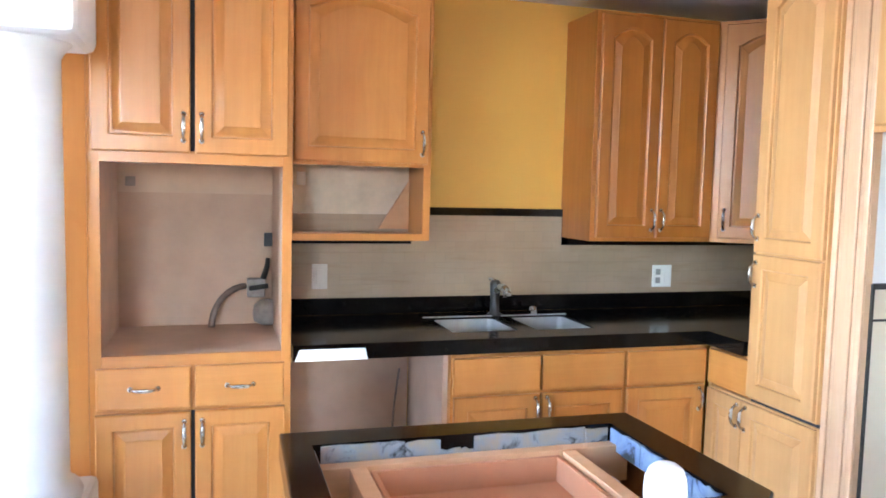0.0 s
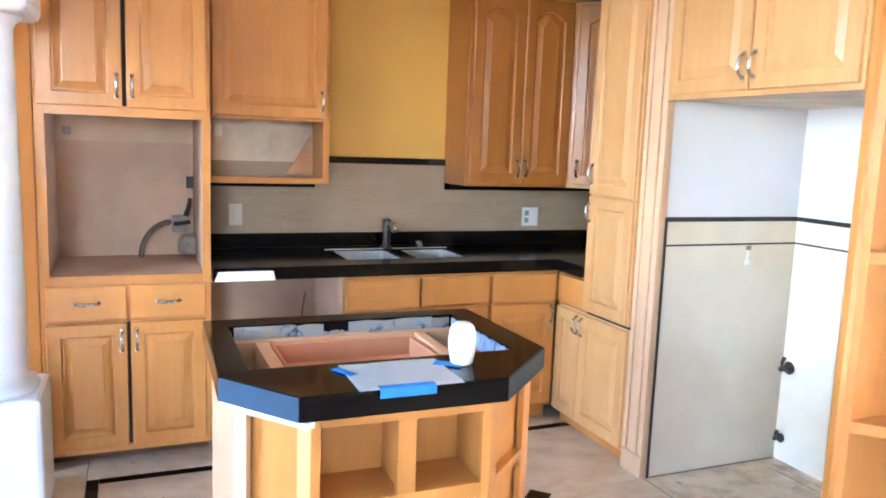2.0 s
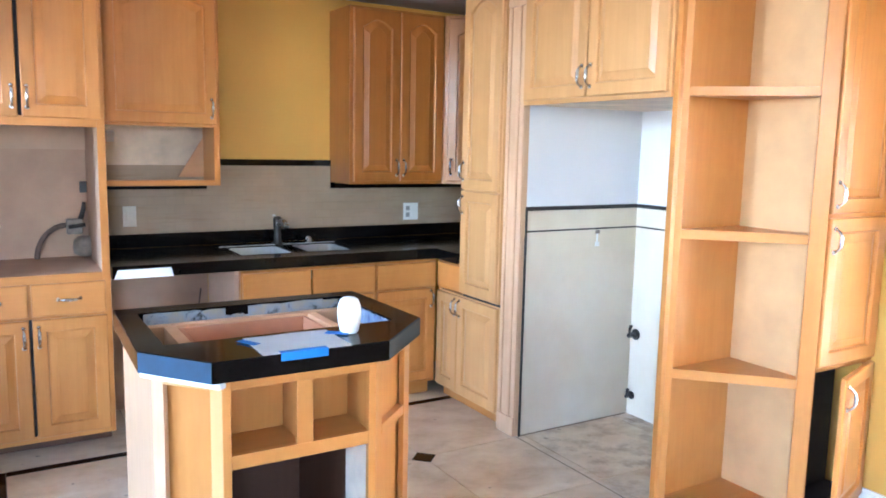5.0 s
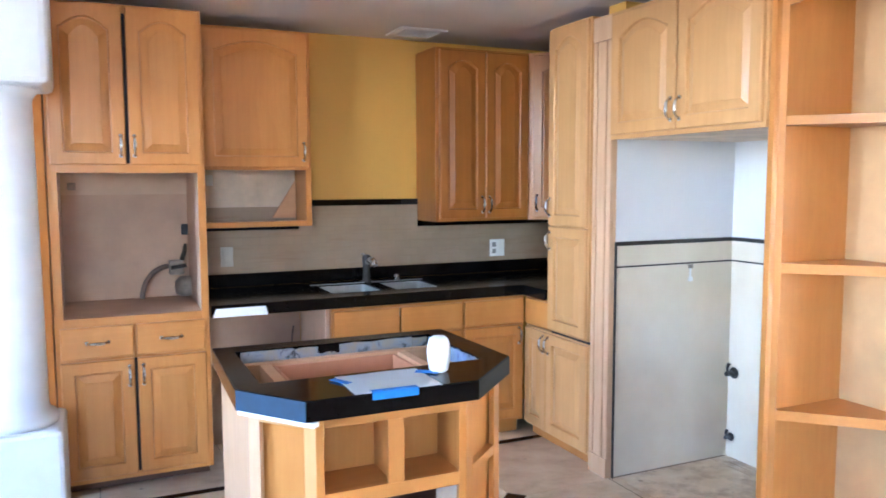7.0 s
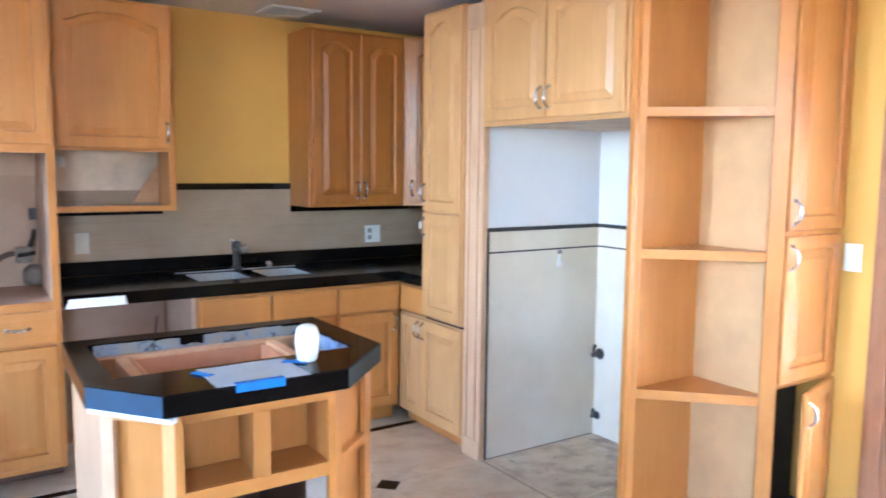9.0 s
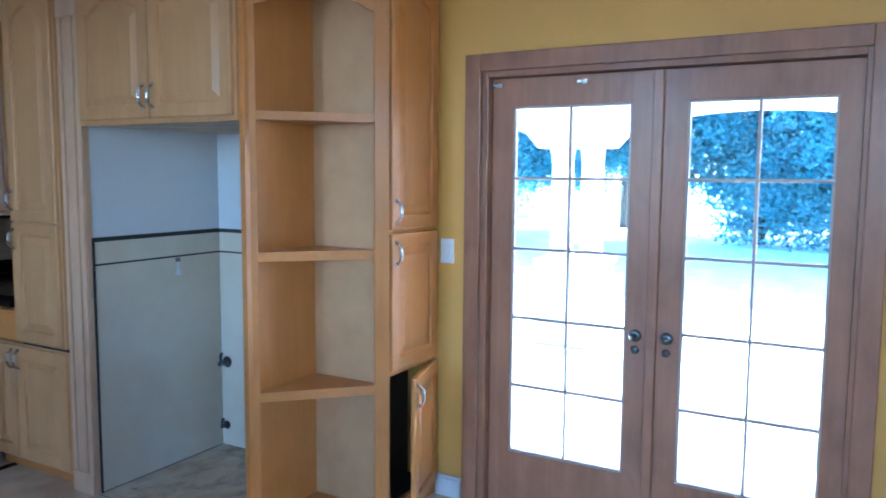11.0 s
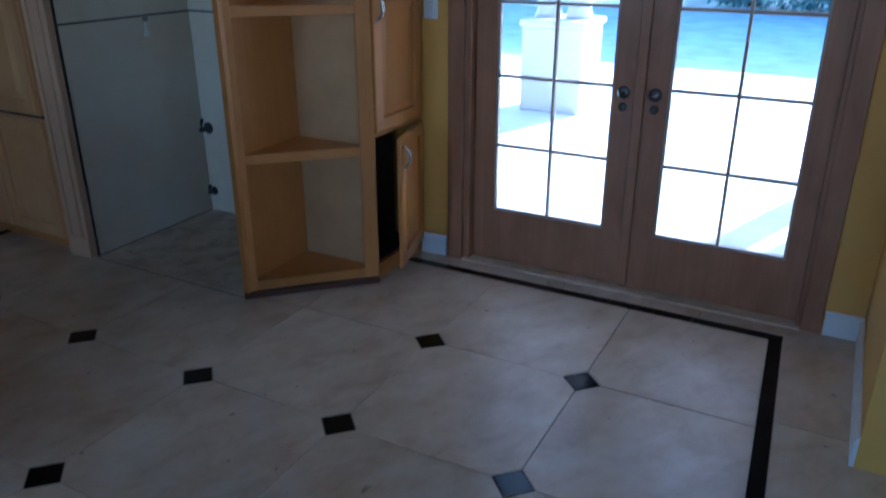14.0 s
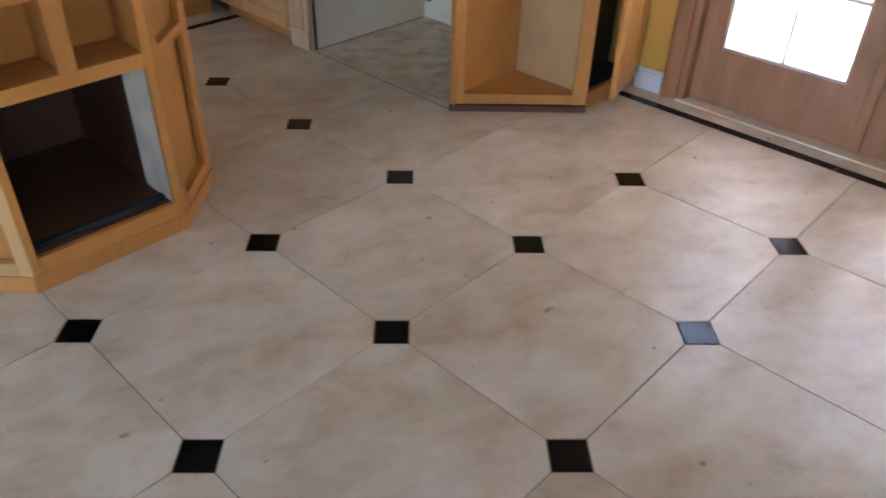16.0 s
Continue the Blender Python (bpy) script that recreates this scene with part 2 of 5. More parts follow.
def make_mortar(name="mortar_smear", blue=0.0):
    m, nt, b = material(name, 0.8)
    f = noise_of(nt, coords(nt), 16.0, 5, 0.6, 0.6)
    lite = (0.29 - 0.13 * blue, 0.235 + 0.12 * blue, 0.165 + 0.42 * blue)
    nt.links.new(ramp_of(nt, f, [(0.36, (0.03, 0.03, 0.03)), (0.44, (0.22 - 0.19 * blue, 0.23 - 0.12 * blue, 0.25 + 0.10 * blue)), (0.64, lite)]), b.inputs["Base Color"])
    return m


def make_alcove_tile():
    m, nt, b = material("alcove_tile", 0.32)
    big = noise_of(nt, coords(nt), 2.2, 5)
    nt.links.new(ramp_of(nt, big, [(0.3, (0.68, 0.58, 0.43)), (0.7, (0.80, 0.72, 0.57))]), b.inputs["Base Color"])
    bumped(nt, b, noise_of(nt, coords(nt), 40, 4), 0.08, 0.001)
    return m


def make_glass():
    m, nt, b = material("pane_glass", 0.02)
    b.inputs["Transmission Weight"].default_value = 1.0
    b.inputs["IOR"].default_value = 1.45
    b.inputs["Base Color"].default_value = (0.97, 0.99, 0.98, 1)
    return m


def make_leaf():
    """Thin leaves that let some of the sun through, coloured bluer and lighter for haze."""
    m, nt, b = material("hazed_foliage", 0.6)
    geo = nt.nodes.new("ShaderNodeNewGeometry")
    col = ramp_of(nt, geo.outputs["Random Per Island"], [(0, (0.09, 0.20, 0.22)), (0.6, (0.14, 0.28, 0.30)), (1, (0.20, 0.36, 0.37))])
    nt.links.new(col, b.inputs["Base Color"])
    thin = nt.nodes.new("ShaderNodeBsdfTranslucent")
    nt.links.new(col, thin.inputs["Color"])
    both = nt.nodes.new("ShaderNodeMixShader")
    both.inputs[0].default_value = 0.55
    nt.links.new(b.outputs[0], both.inputs[1])
    nt.links.new(thin.outputs[0], both.inputs[2])
    nt.links.new(both.outputs[0], nt.nodes["Material Output"].inputs["Surface"])
    return m


GRANITE, TRAVERTINE, SPLASH, ALCOVE = make_granite(), make_travertine(), make_splash(), make_alcove_tile()
MORTAR, MORTAR_BLUE, GLASS, LEAF = make_mortar(), make_mortar("mortar_tape_smear", 0.45), make_glass(), make_leaf()
STUCCO = plain("pink_stucco", (0.52, 0.40, 0.35), 0.85, 0, 0.08, 5)
STUCCO_WHITE = plain("white_stucco", (0.58, 0.57, 0.55), 0.85, 0, 0.05, 5)
PATIO = plain("patio_stone", (0.72, 0.70, 0.66), 0.8, 0, 0.10, 3)
# The blue of skylit tree shade is mixed into this ground colour.
LAWN = plain("yard_blue_shade", (0.40, 0.52, 0.56), 0.9, 0, 0.2, 3)
BARK = plain("bark", (0.10, 0.075, 0.055), 0.9, 0, 0.3, 12)


# ---------------------------------------------------------------- mesh helpers
def thing(name, m, label, category, group=""):
    ob = new(name)
    ob.empty_display_size = 0.1
    ob.matrix_world = m
    return tagged(ob, label, category, group)


def link(name, bm, mat, parent=None, label="", smooth=False):
    bmesh.ops.recalc_face_normals(bm, faces=bm.faces)
    me = bpy.data.meshes.new(name)
    bm.to_mesh(me)
    bm.free()
    me.materials.append(mat)
    if smooth:
        for p in me.polygons:
            p.use_smooth = True
    ob = new(name, me)
    if parent:
        ob.parent = parent
    if label:
        ob["label"] = label
    return ob


def part(name, bm, mat, parent, label="", smooth=False):
    return link(name, bm, mat, parent, label, smooth)


def box(bm, x0, x1, y0, y1, z0, z1):
    v = [bm.verts.new((x, y, z)) for x in (x0, x1) for y in (y0, y1) for z in (z0, z1)]
    for f in ((0, 1, 3, 2), (4, 6, 7, 5), (0, 4, 5, 1), (2, 3, 7, 6), (0, 2, 6, 4), (1, 5, 7, 3)):
        bm.faces.new([v[i] for i in f])
    return v


def boxes(*dims, bevel=0.0):
    bm = bmesh.new()
    for d in dims:
        box(bm, *d)
    if bevel:
        bmesh.ops.bevel(bm, geom=bm.edges[:], offset=bevel, segments=2, profile=0.5, affect="EDGES", clamp_overlap=True)
    return bm


def prism(bm, pts, z0, z1):
    lo = [bm.verts.new((x, y, z0)) for x, y in pts]
    hi = [bm.verts.new((x, y, z1)) for x, y in pts]
    bm.faces.new(hi)
    bm.faces.new(lo[::-1])
    for i in range(len(pts)):
        j = (i + 1) % len(pts)
        bm.faces.new((lo[i], lo[j], hi[j], hi[i]))


def tube(bm, pts, radii, seg=10, cap=True):
    """A tube swept along points, with a radius at each."""
    pts = [Vector(p) for p in pts]
    rings, side = [], None
    for i, p in enumerate(pts):
        d = (pts[min(i + 1, len(pts) - 1)] - pts[max(i - 1, 0)]).normalized()
        if side is None:
            side = d.orthogonal().normalized()
        side = (side - d * side.dot(d)).normalized()
        up = d.cross(side)
        r = radii[i] if hasattr(radii, "__len__") else radii
        rings.append([bm.verts.new(p + r * (math.cos(a) * side + math.sin(a) * up)) for a in (2 * math.pi * k / seg for k in range(seg))])
    for a, b in zip(rings, rings[1:]):
        for k in range(seg):
            bm.faces.new((a[k], a[(k + 1) % seg], b[(k + 1) % seg], b[k]))
    if cap:
        bm.faces.new(rings[0][::-1])
        bm.faces.new(rings[-1])


def lathe(bm, profile, seg=32, center=(0, 0)):
    rings = [[bm.verts.new((center[0] + r * math.cos(2 * math.pi * k / seg), center[1] + r * math.sin(2 * math.pi * k / seg), z)) for k in range(seg)] for r, z in profile]
    for a, b in zip(rings, rings[1:]):
        for k in range(seg):
            bm.faces.new((a[k], a[(k + 1) % seg], b[(k + 1) % seg], b[k]))
    bm.faces.new(rings[0][::-1])
    bm.faces.new(rings[-1])


def place(ob, x=0, y=0, z=0, rz=0, rx=0, ry=0):
    ob.matrix_basis = pose(x, y, z, rx, ry, rz)
    return ob


# ---------------------------------------------------------------- room
N, E, S, C = 3.25, 1.97, -1.47, 2.40
DOOR_Y0, DOOR_Y1, DOOR_H = -1.257, 0.254, 1.972


def setting(name, bm, mat, label, category="wall"):
    return tagged(link(name, bm, mat), label, category, "", "structure")


setting("wall_north", boxes((-1.60, 2.15, N, N + 0.15, -0.1, C)), YELLOW, "yellow painted kitchen wall behind the sink")
setting("wall_east", boxes((E + 0.03, 2.15, DOOR_Y1, N, -0.1, C), (E + 0.03, 2.15, S - 0.15, DOOR_Y0, -0.1, C), (E + 0.03, 2.15, DOOR_Y0, DOOR_Y1, DOOR_H, C)), YELLOW, "yellow painted wall with the garden door opening")
setting("wall_south", boxes((1.15, 2.0, S - 0.15, S, -0.1, C)), YELLOW, "yellow painted wall stub beside the garden door")
# This wall end has the maple material instead of the yellow paint.
setting("wall_return", boxes((-1.60, -1.375, 2.70, N, -0.1, C)), MAPLE, "maple-coloured wall end closing the gap beside the oven cabinet")
setting("ceiling", boxes((-1.75, 2.15, S - 0.15, N + 0.15, C, C + 0.15)), CEILING, "plain white painted kitchen ceiling", "ceiling")
# Unseen room, made high so window light reaches the kitchen's level tops.
R = 3.9
setting("ceiling_room", boxes((-6.15, 2.15, -5.15, 3.60, R, R + 0.15)), CEILING, "unseen high white ceiling added over the adjoining room", "ceiling")
setting("wall_bulkhead", boxes((-1.75, -1.60, S - 0.15, 3.45, C + 0.15, R), (-1.60, 2.15, S - 0.15, S, C + 0.15, R)), ROOM_WALL, "unseen warm grey painted bulkhead added above the kitchen opening")
WIN = ((-3.0, -1.3, 0.9, 2.9), (1.20, 1.90, 0.5, 3.3))
(a0, a1, az0, az1), (b0, b1, bz0, bz1) = WIN
setting("wall_west", boxes((-6.15, -6.0, -5.15, a0, -0.1, R), (-6.15, -6.0, a0, a1, -0.1, az0), (-6.15, -6.0, a0, a1, az1, R), (-6.15, -6.0, a1, b0, -0.1, R), (-6.15, -6.0, b0, b1, -0.1, bz0), (-6.15, -6.0, b0, b1, bz1, R), (-6.15, -6.0, b1, 3.60, -0.1, R)), ROOM_WALL, "unseen warm grey painted wall with two tall window openings assumed for the light")
setting("wall_south_room", boxes((-6.0, -3.2, -5.15, -5.0, -0.1, R), (-1.9, 2.15, -5.15, -5.0, -0.1, R), (-3.2, -1.9, -5.15, -5.0, -0.1, 0.9), (-3.2, -1.9, -5.15, -5.0, 2.6, R)), ROOM_WALL, "unseen warm grey painted end wall with a window opening added for light")
# Added wall, never in view, that shades the south window from the sun.
setting("wall_sun_block", boxes((-1.65, -1.45, -7.2, -5.15, -0.1, R + 0.15)), WHITE_WALL, "unseen white wall added to keep the sun out of the south window")
setting("wall_east_room", boxes((2.0, 2.15, -5.0, S - 0.15, -0.1, R)), ROOM_WALL, "warm grey painted wall of the adjoining room")
setting("wall_north_room", boxes((-6.0, -1.60, 3.45, 3.60, -0.1, R)), WHITE_WALL, "white painted wall of the adjoining room")
setting("floor_room", boxes((-6.15, -1.62, -5.15, 3.60, -0.12, -0.006), (-1.62, 2.15, -5.15, S - 0.15, -0.12, -0.006)), WOODFLOOR, "reddish-brown wooden floor of the adjoining room", "floor")

setting("baseboard", boxes((-6.0, -1.60, 3.436, 3.45, 0.0, 0.10)), TRIM, "white painted baseboard in the adjoining room", "baseboard")
# white baseboards, each run a moulded strip
BB = ((2.0, 2.0, 0.335, 0.47), (2.0, 2.0, S, -1.335), (1.15, 2.0, S, S))
for k, (x0, x1, y0, y1) in enumerate(BB):
    if x0 == x1:
        bm = boxes((x0 - 0.014, x0, y0, y1, 0.0, 0.085), (x0 - 0.009, x0, y0, y1, 0.085, 0.10))
    else:
        bm = boxes((x0, x1 - 0.014, S, S + 0.014, 0.0, 0.085), (x0, x1 - 0.014, S, S + 0.009, 0.085, 0.10))
    setting("baseboard", bm, TRIM, "white painted moulded baseboard", "baseboard")

# tiled wall behind the sink, with its black trim
setting("backsplash", boxes((-0.68, 0.70, N - 0.012, N, 0.99, 1.375), (0.70, E + 0.03, N - 0.012, N, 0.99, 1.235)), SPLASH, "beige tiled backsplash above the black counter", "backsplash")
setting("trim_splash", boxes((-0.07, 0.73, N - 0.018, N, 1.375, 1.412), (0.70, 0.73, N - 0.018, N, 1.235, 1.375), (0.70, E + 0.03, N - 0.018, N, 1.235, 1.268), (-0.68, -0.07, N - 0.018, N, 1.24, 1.268)), GRANITE, "narrow black trim along the top of the backsplash", "trim")

# fridge alcove: tiled wainscot with two black lines, pale paint above
setting("wall_alcove", boxes((1.19, E + 0.03, 1.840, 1.868, 1.215, 2.30), (E, E + 0.03, 0.885, 1.840, 1.215, 2.30)), WHITE_WALL, "white painted upper wall of the refrigerator alcove")
for q in ((1.19, E, 1.834, 1.868, 0.0, 1.083), (1.19, E, 1.834, 1.868, 1.092, 1.195), (E - 0.006, E + 0.03, 0.885, 1.834, 0.0, 1.083), (E - 0.006, E + 0.03, 0.885, 1.834, 1.092, 1.195)):
    setting("wainscot", boxes(q), ALCOVE, "off-white tiled wainscot in the refrigerator alcove", "wall")
setting("trim_alcove", boxes((1.19, E, 1.828, 1.868, 1.195, 1.215), (E - 0.012, E + 0.03, 0.885, 1.828, 1.195, 1.215), (1.19, E, 1.836, 1.868, 1.083, 1.092), (E - 0.004, E + 0.03, 0.885, 1.836, 1.083, 1.092)), DARK_METAL, "thin dark trim lines on the alcove tiles", "trim")

setting("trim_edge", boxes((1.182, 1.19, 1.824, 1.834, 0.0, 1.214)), DARK_METAL, "thin dark edge strip of the alcove tiles", "trim")
setting("wall_stub", boxes((1.24, 1.40, 1.852, 1.985, 2.33, C)), YELLOW, "yellow painted wall stub above the pilaster", "wall")
# ceiling register
reg = tagged(new("ceiling_vent"), "white ceiling air vent with slats near the wall", "vent")
reg.matrix_world = pose(0.595, 2.98, C)
part("frame", boxes((-0.145, 0.145, -0.13, -0.10, -0.012, -0.001), (-0.145, 0.145, 0.10, 0.13, -0.012, -0.001), (-0.145, -0.115, -0.10, 0.10, -0.012, -0.001), (0.115, 0.145, -0.10, 0.10, -0.012, -0.001), bevel=0.002), TRIM, reg)
for k in range(8):
    s = part("slat", boxes((-0.115, 0.115, -0.010, 0.010, -0.001, 0.001)), TRIM, reg)
    place(s, 0, -0.087 + 0.025 * k, -0.008, rx=28)


# ---------------------------------------------------------------- cabinet pieces
def outline(w, h, left, right, low, high, rise, n=24):
    """Points of a panel's edge, from the lower left round; the top may be arched."""
    x0, x1, z0, z1 = left, w - right, low, h - high - rise
    pts = [(x0, z0), (x1, z0)]
    for k in range(n + 1):
        u = 1 - 2 * k / n
        s = min(1.0, abs(u) / 0.93)
        arch = 0.88 * (1 - s * s) + 0.06 * (1 + math.cos(math.pi * s))
        pts.append(((x0 + x1) / 2 + u * (x1 - x0) / 2, z1 + rise * arch))
    return pts


def panel_door(w, h, rise=0.0, thick=0.02, rail=0.055):
    """A frame-and-panel door, front towards -y, its back at y = 0; a raised panel, arched where rise is set."""
    bm = bmesh.new()

    def ring(pts, y):
        return [bm.verts.new((x, y, z)) for x, z in pts]

    def edge(i):
        return outline(w, h, i, i, i, i, 0.0)

    def inner(i):
        k = rail + i
        return outline(w, h, k, k, k, k, rise * (1 - i * 1.5))

    rings = [ring(edge(0), 0.0), ring(edge(0), -thick + 0.005), ring(edge(0.005), -thick), ring(inner(0), -thick), ring(inner(0.004), -thick + 0.004), ring(inner(0.006), -thick + 0.013),
             ring(inner(0.014), -thick + 0.013), ring(inner(0.040), -thick + 0.004), ring(inner(0.043), -thick + 0.002)]
    n = len(rings[0])
    for a, b in zip(rings, rings[1:]):
        for k in range(n):
            bm.faces.new((a[k], a[(k + 1) % n], b[(k + 1) % n], b[k]))
    bm.faces.new(rings[-1])
    bm.faces.new(rings[0][::-1])
    return bm


def slab_front(w, h, thick=0.02):
    bm = bmesh.new()
    box(bm, 0, w, -thick, 0, 0, h)
    bmesh.ops.bevel(bm, geom=[e for e in bm.edges if all(v.co.y < -thick / 2 for v in e.verts)], offset=0.008, segments=2, profile=0.6, affect="EDGES")
    return bm


def bow_handle(parent, x, z, upright=True, length=0.092, y=-0.02):
    """A bowed metal pull with two flared feet."""
    bm = bmesh.new()
    n = 12
    pts, radii = [], []
    for k in range(n + 1):
        u = -1 + 2 * k / n
        pts.append((0, -0.028 * (1 - u ** 4), u * length / 2))
        radii.append(0.0035 + 0.004 * (1 - u * u) + 0.003 * u ** 8)
    tube(bm, pts, radii, 8)
    for s in (-1, 1):
        tube(bm, [(0, 0.0, s * length / 2), (0, -0.004, s * length / 2), (0, -0.008, s * length / 2)], [0.010, 0.009, 0.005], 10)
    ob = part("handle", bm, CHROME, parent, "satin chrome bow handle", True)
    place(ob, x, y, z, ry=0 if upright else 90)
    return ob


def door_on(cab, x, z, w, h, rise=0.0, handle=None, upright=True, y=0.0, rz=0.0, pivot=0.0, mat=None):
    d = part("door", panel_door(w, h, rise), mat or MAPLE, cab)
    if rz:
        d.matrix_basis = pose(x + pivot, y, z) @ pose(0, 0, 0, 0, 0, rz) @ pose(-pivot, 0, 0)
    else:
        place(d, x, y, z)
    if handle:
        bow_handle(d, handle[0], handle[1], upright)
    return d


def drawer_on(cab, x, z, w, h, handle=True):
    d = part("drawer_front", slab_front(w, h), MAPLE_X, cab)
    place(d, x, 0, z)
    if handle:
        bow_handle(d, w / 2, h / 2, False)
    return d


FACE_N = pose(0, 0, 0)
WEST = pose(0, 0, 0, 0, 0, -90)


def carcass(cab, w, d, z0, z1, mat=MAPLE, inside=None, t=0.018, back=True, top=True, bottom=True):
    part("side_panel", boxes((0, t, 0.02, d, z0, z1)), mat, cab)
    part("side_panel", boxes((w - t, w, 0.02, d, z0, z1)), mat, cab)
    if top:
        part("top_panel", boxes((t, w - t, 0.02, d, z1 - t, z1)), mat, cab)
    if bottom:
        part("bottom_panel", boxes((t, w - t, 0.02, d, z0, z0 + t)), mat, cab)
    if back:
        part("back_panel", boxes((t, w - t, d - 0.008, d, z0 + t, z1 - t)), inside or mat, cab)


def face_frame(cab, parts, mat=None):
    for name, d in parts:
        x0, x1, z0, z1 = d
        part(name, boxes((x0, x1, 0.0, 0.02, z0, z1), bevel=0.0012), mat or (MAPLE if z1 - z0 > x1 - x0 else MAPLE_X), cab)


# tall oven cabinet
def oven_cabinet():
    w, d = 0.69, 0.60
    cab = thing("oven_cabinet", pose(-1.365, 2.64, 0), "tall honey maple oven cabinet with an empty oven opening", "cabinet")
    carcass(cab, w, d, 0.09, 2.34, back=False)
    face_frame(cab, [("stile", (0, 0.04, 0.09, 2.34)), ("stile", (w - 0.035, w, 0.09, 2.34)), ("rail", (0.04, w - 0.035, 2.30, 2.34)), ("rail", (0.04, w - 0.035, 1.565, 1.61)),
                     ("rail", (0.04, w - 0.035, 0.84, 0.885)), ("rail", (0.04, w - 0.035, 0.68, 0.705)), ("rail", (0.04, w - 0.035, 0.09, 0.12)), ("mullion", (0.32, 0.365, 0.705, 0.84))])
    part("toe_kick", boxes((0, w, 0.17, 0.19, 0.0, 0.09)), DARKENED_WOOD, cab, "recessed toe kick coloured dark for its shade")
    part("shelf_board", boxes((0.018, w - 0.018, 0.02, d - 0.01, 0.868, 0.885)), RAW_PANEL, cab)
    part("cavity_top", boxes((0.018, w - 0.018, 0.02, d - 0.01, 1.575, 1.59)), RAW_PANEL, cab)
    part("cavity_side", boxes((0.018, 0.030, 0.02, d - 0.01, 0.885, 1.575)), RAW_PANEL, cab)
    part("cavity_side", boxes((w - 0.030, w - 0.018, 0.02, d - 0.01, 0.885, 1.575)), RAW_PANEL, cab)
    part("back_panel", boxes((0.018, w - 0.018, d - 0.01, d, 0.10, 2.33)), RAW_PANEL, cab)
    part("cleat", boxes((0.03, w - 0.03, d - 0.03, d - 0.01, 1.455, 1.575)), CLEAT_BOARD, cab, "pale board across the back of the cavity")
    drawer_on(cab, 0.022, 0.695, 0.315, 0.15)
    drawer_on(cab, 0.350, 0.695, 0.315, 0.15)
    door_on(cab, 0.018, 0.115, 0.318, 0.565, 0, (0.295, 0.485))
    door_on(cab, 0.350, 0.115, 0.318, 0.565, 0, (0.025, 0.485))
    door_on(cab, 0.014, 1.602, 0.322, 0.728, 0.05, (0.300, 0.09))
    door_on(cab, 0.352, 1.602, 0.322, 0.728, 0.05, (0.022, 0.09))
    # Dark strips stand for the shade between the door pairs.
    part("gap_shade", boxes((0.325, 0.36, 0.004, 0.016, 0.12, 0.68)), GAP, cab)
    part("gap_shade", boxes((0.325, 0.36, 0.004, 0.016, 1.61, 2.30)), GAP, cab)
    return cab


oven_cabinet()


def gas_hookup():
    """The gas shut-off at the back of the oven cavity, with its bent hose."""
    g = thing("gas_valve", pose(-0.775, 3.21, 1.05), "dusty gas valve with a brown flexible hose", "valve")
    part("mounting_box", boxes((-0.038, 0.038, -0.05, 0.01, -0.040, 0.040), bevel=0.006), DUSTY, g)
    bm = bmesh.new()
    tube(bm, [(0.03, -0.03, 0.04), (0.045, -0.035, 0.09), (0.05, -0.03, 0.13)], [0.014, 0.012, 0.009])
    tube(bm, [(-0.03, -0.055, 0.0), (0.05, -0.06, 0.012)], 0.011)
    part("tap", bm, DARK_METAL, g, "", True)
    bm = bmesh.new()
    pts = [(-0.045, -0.04, 0.01)]
    for k in range(1, 15):
        a = radians(90 * k / 14)
        pts.append((-0.045 - 0.14 * math.sin(a), -0.04 - 0.06 * math.sin(a), 0.01 - 0.165 * (1 - math.cos(a))))
    tube(bm, pts, [0.013 + 0.0012 * (k % 2) for k in range(len(pts))], 12)
    part("hose", bm, HOSE, g, "brown flexible gas hose", True)
    bm = bmesh.new()
    lathe(bm, [(0.03, -0.155), (0.055, -0.14), (0.060, -0.105), (0.055, -0.07), (0.03, -0.05)], 20, (0.045, -0.06))
    part("regulator", bm, DUSTY, g, "round dusty regulator", True)


gas_hookup()
sock = thing("socket_outlet", pose(-0.712, 3.228, 1.258), "small black socket in the oven cavity", "outlet")
part("cover", boxes((-0.028, 0.028, -0.022, 0, -0.03, 0.03), bevel=0.004), BLACK_PLASTIC, sock)
# A made-up plate marks the brown spot on the board.
knot = thing("cavity_spot", pose(-1.283, 3.208, 1.50), "small square plate standing for a brown spot on the cavity board", "cover plate")
part("plate", boxes((-0.02, 0.02, -0.006, 0, -0.02, 0.02), bevel=0.002), DUSTY, knot)


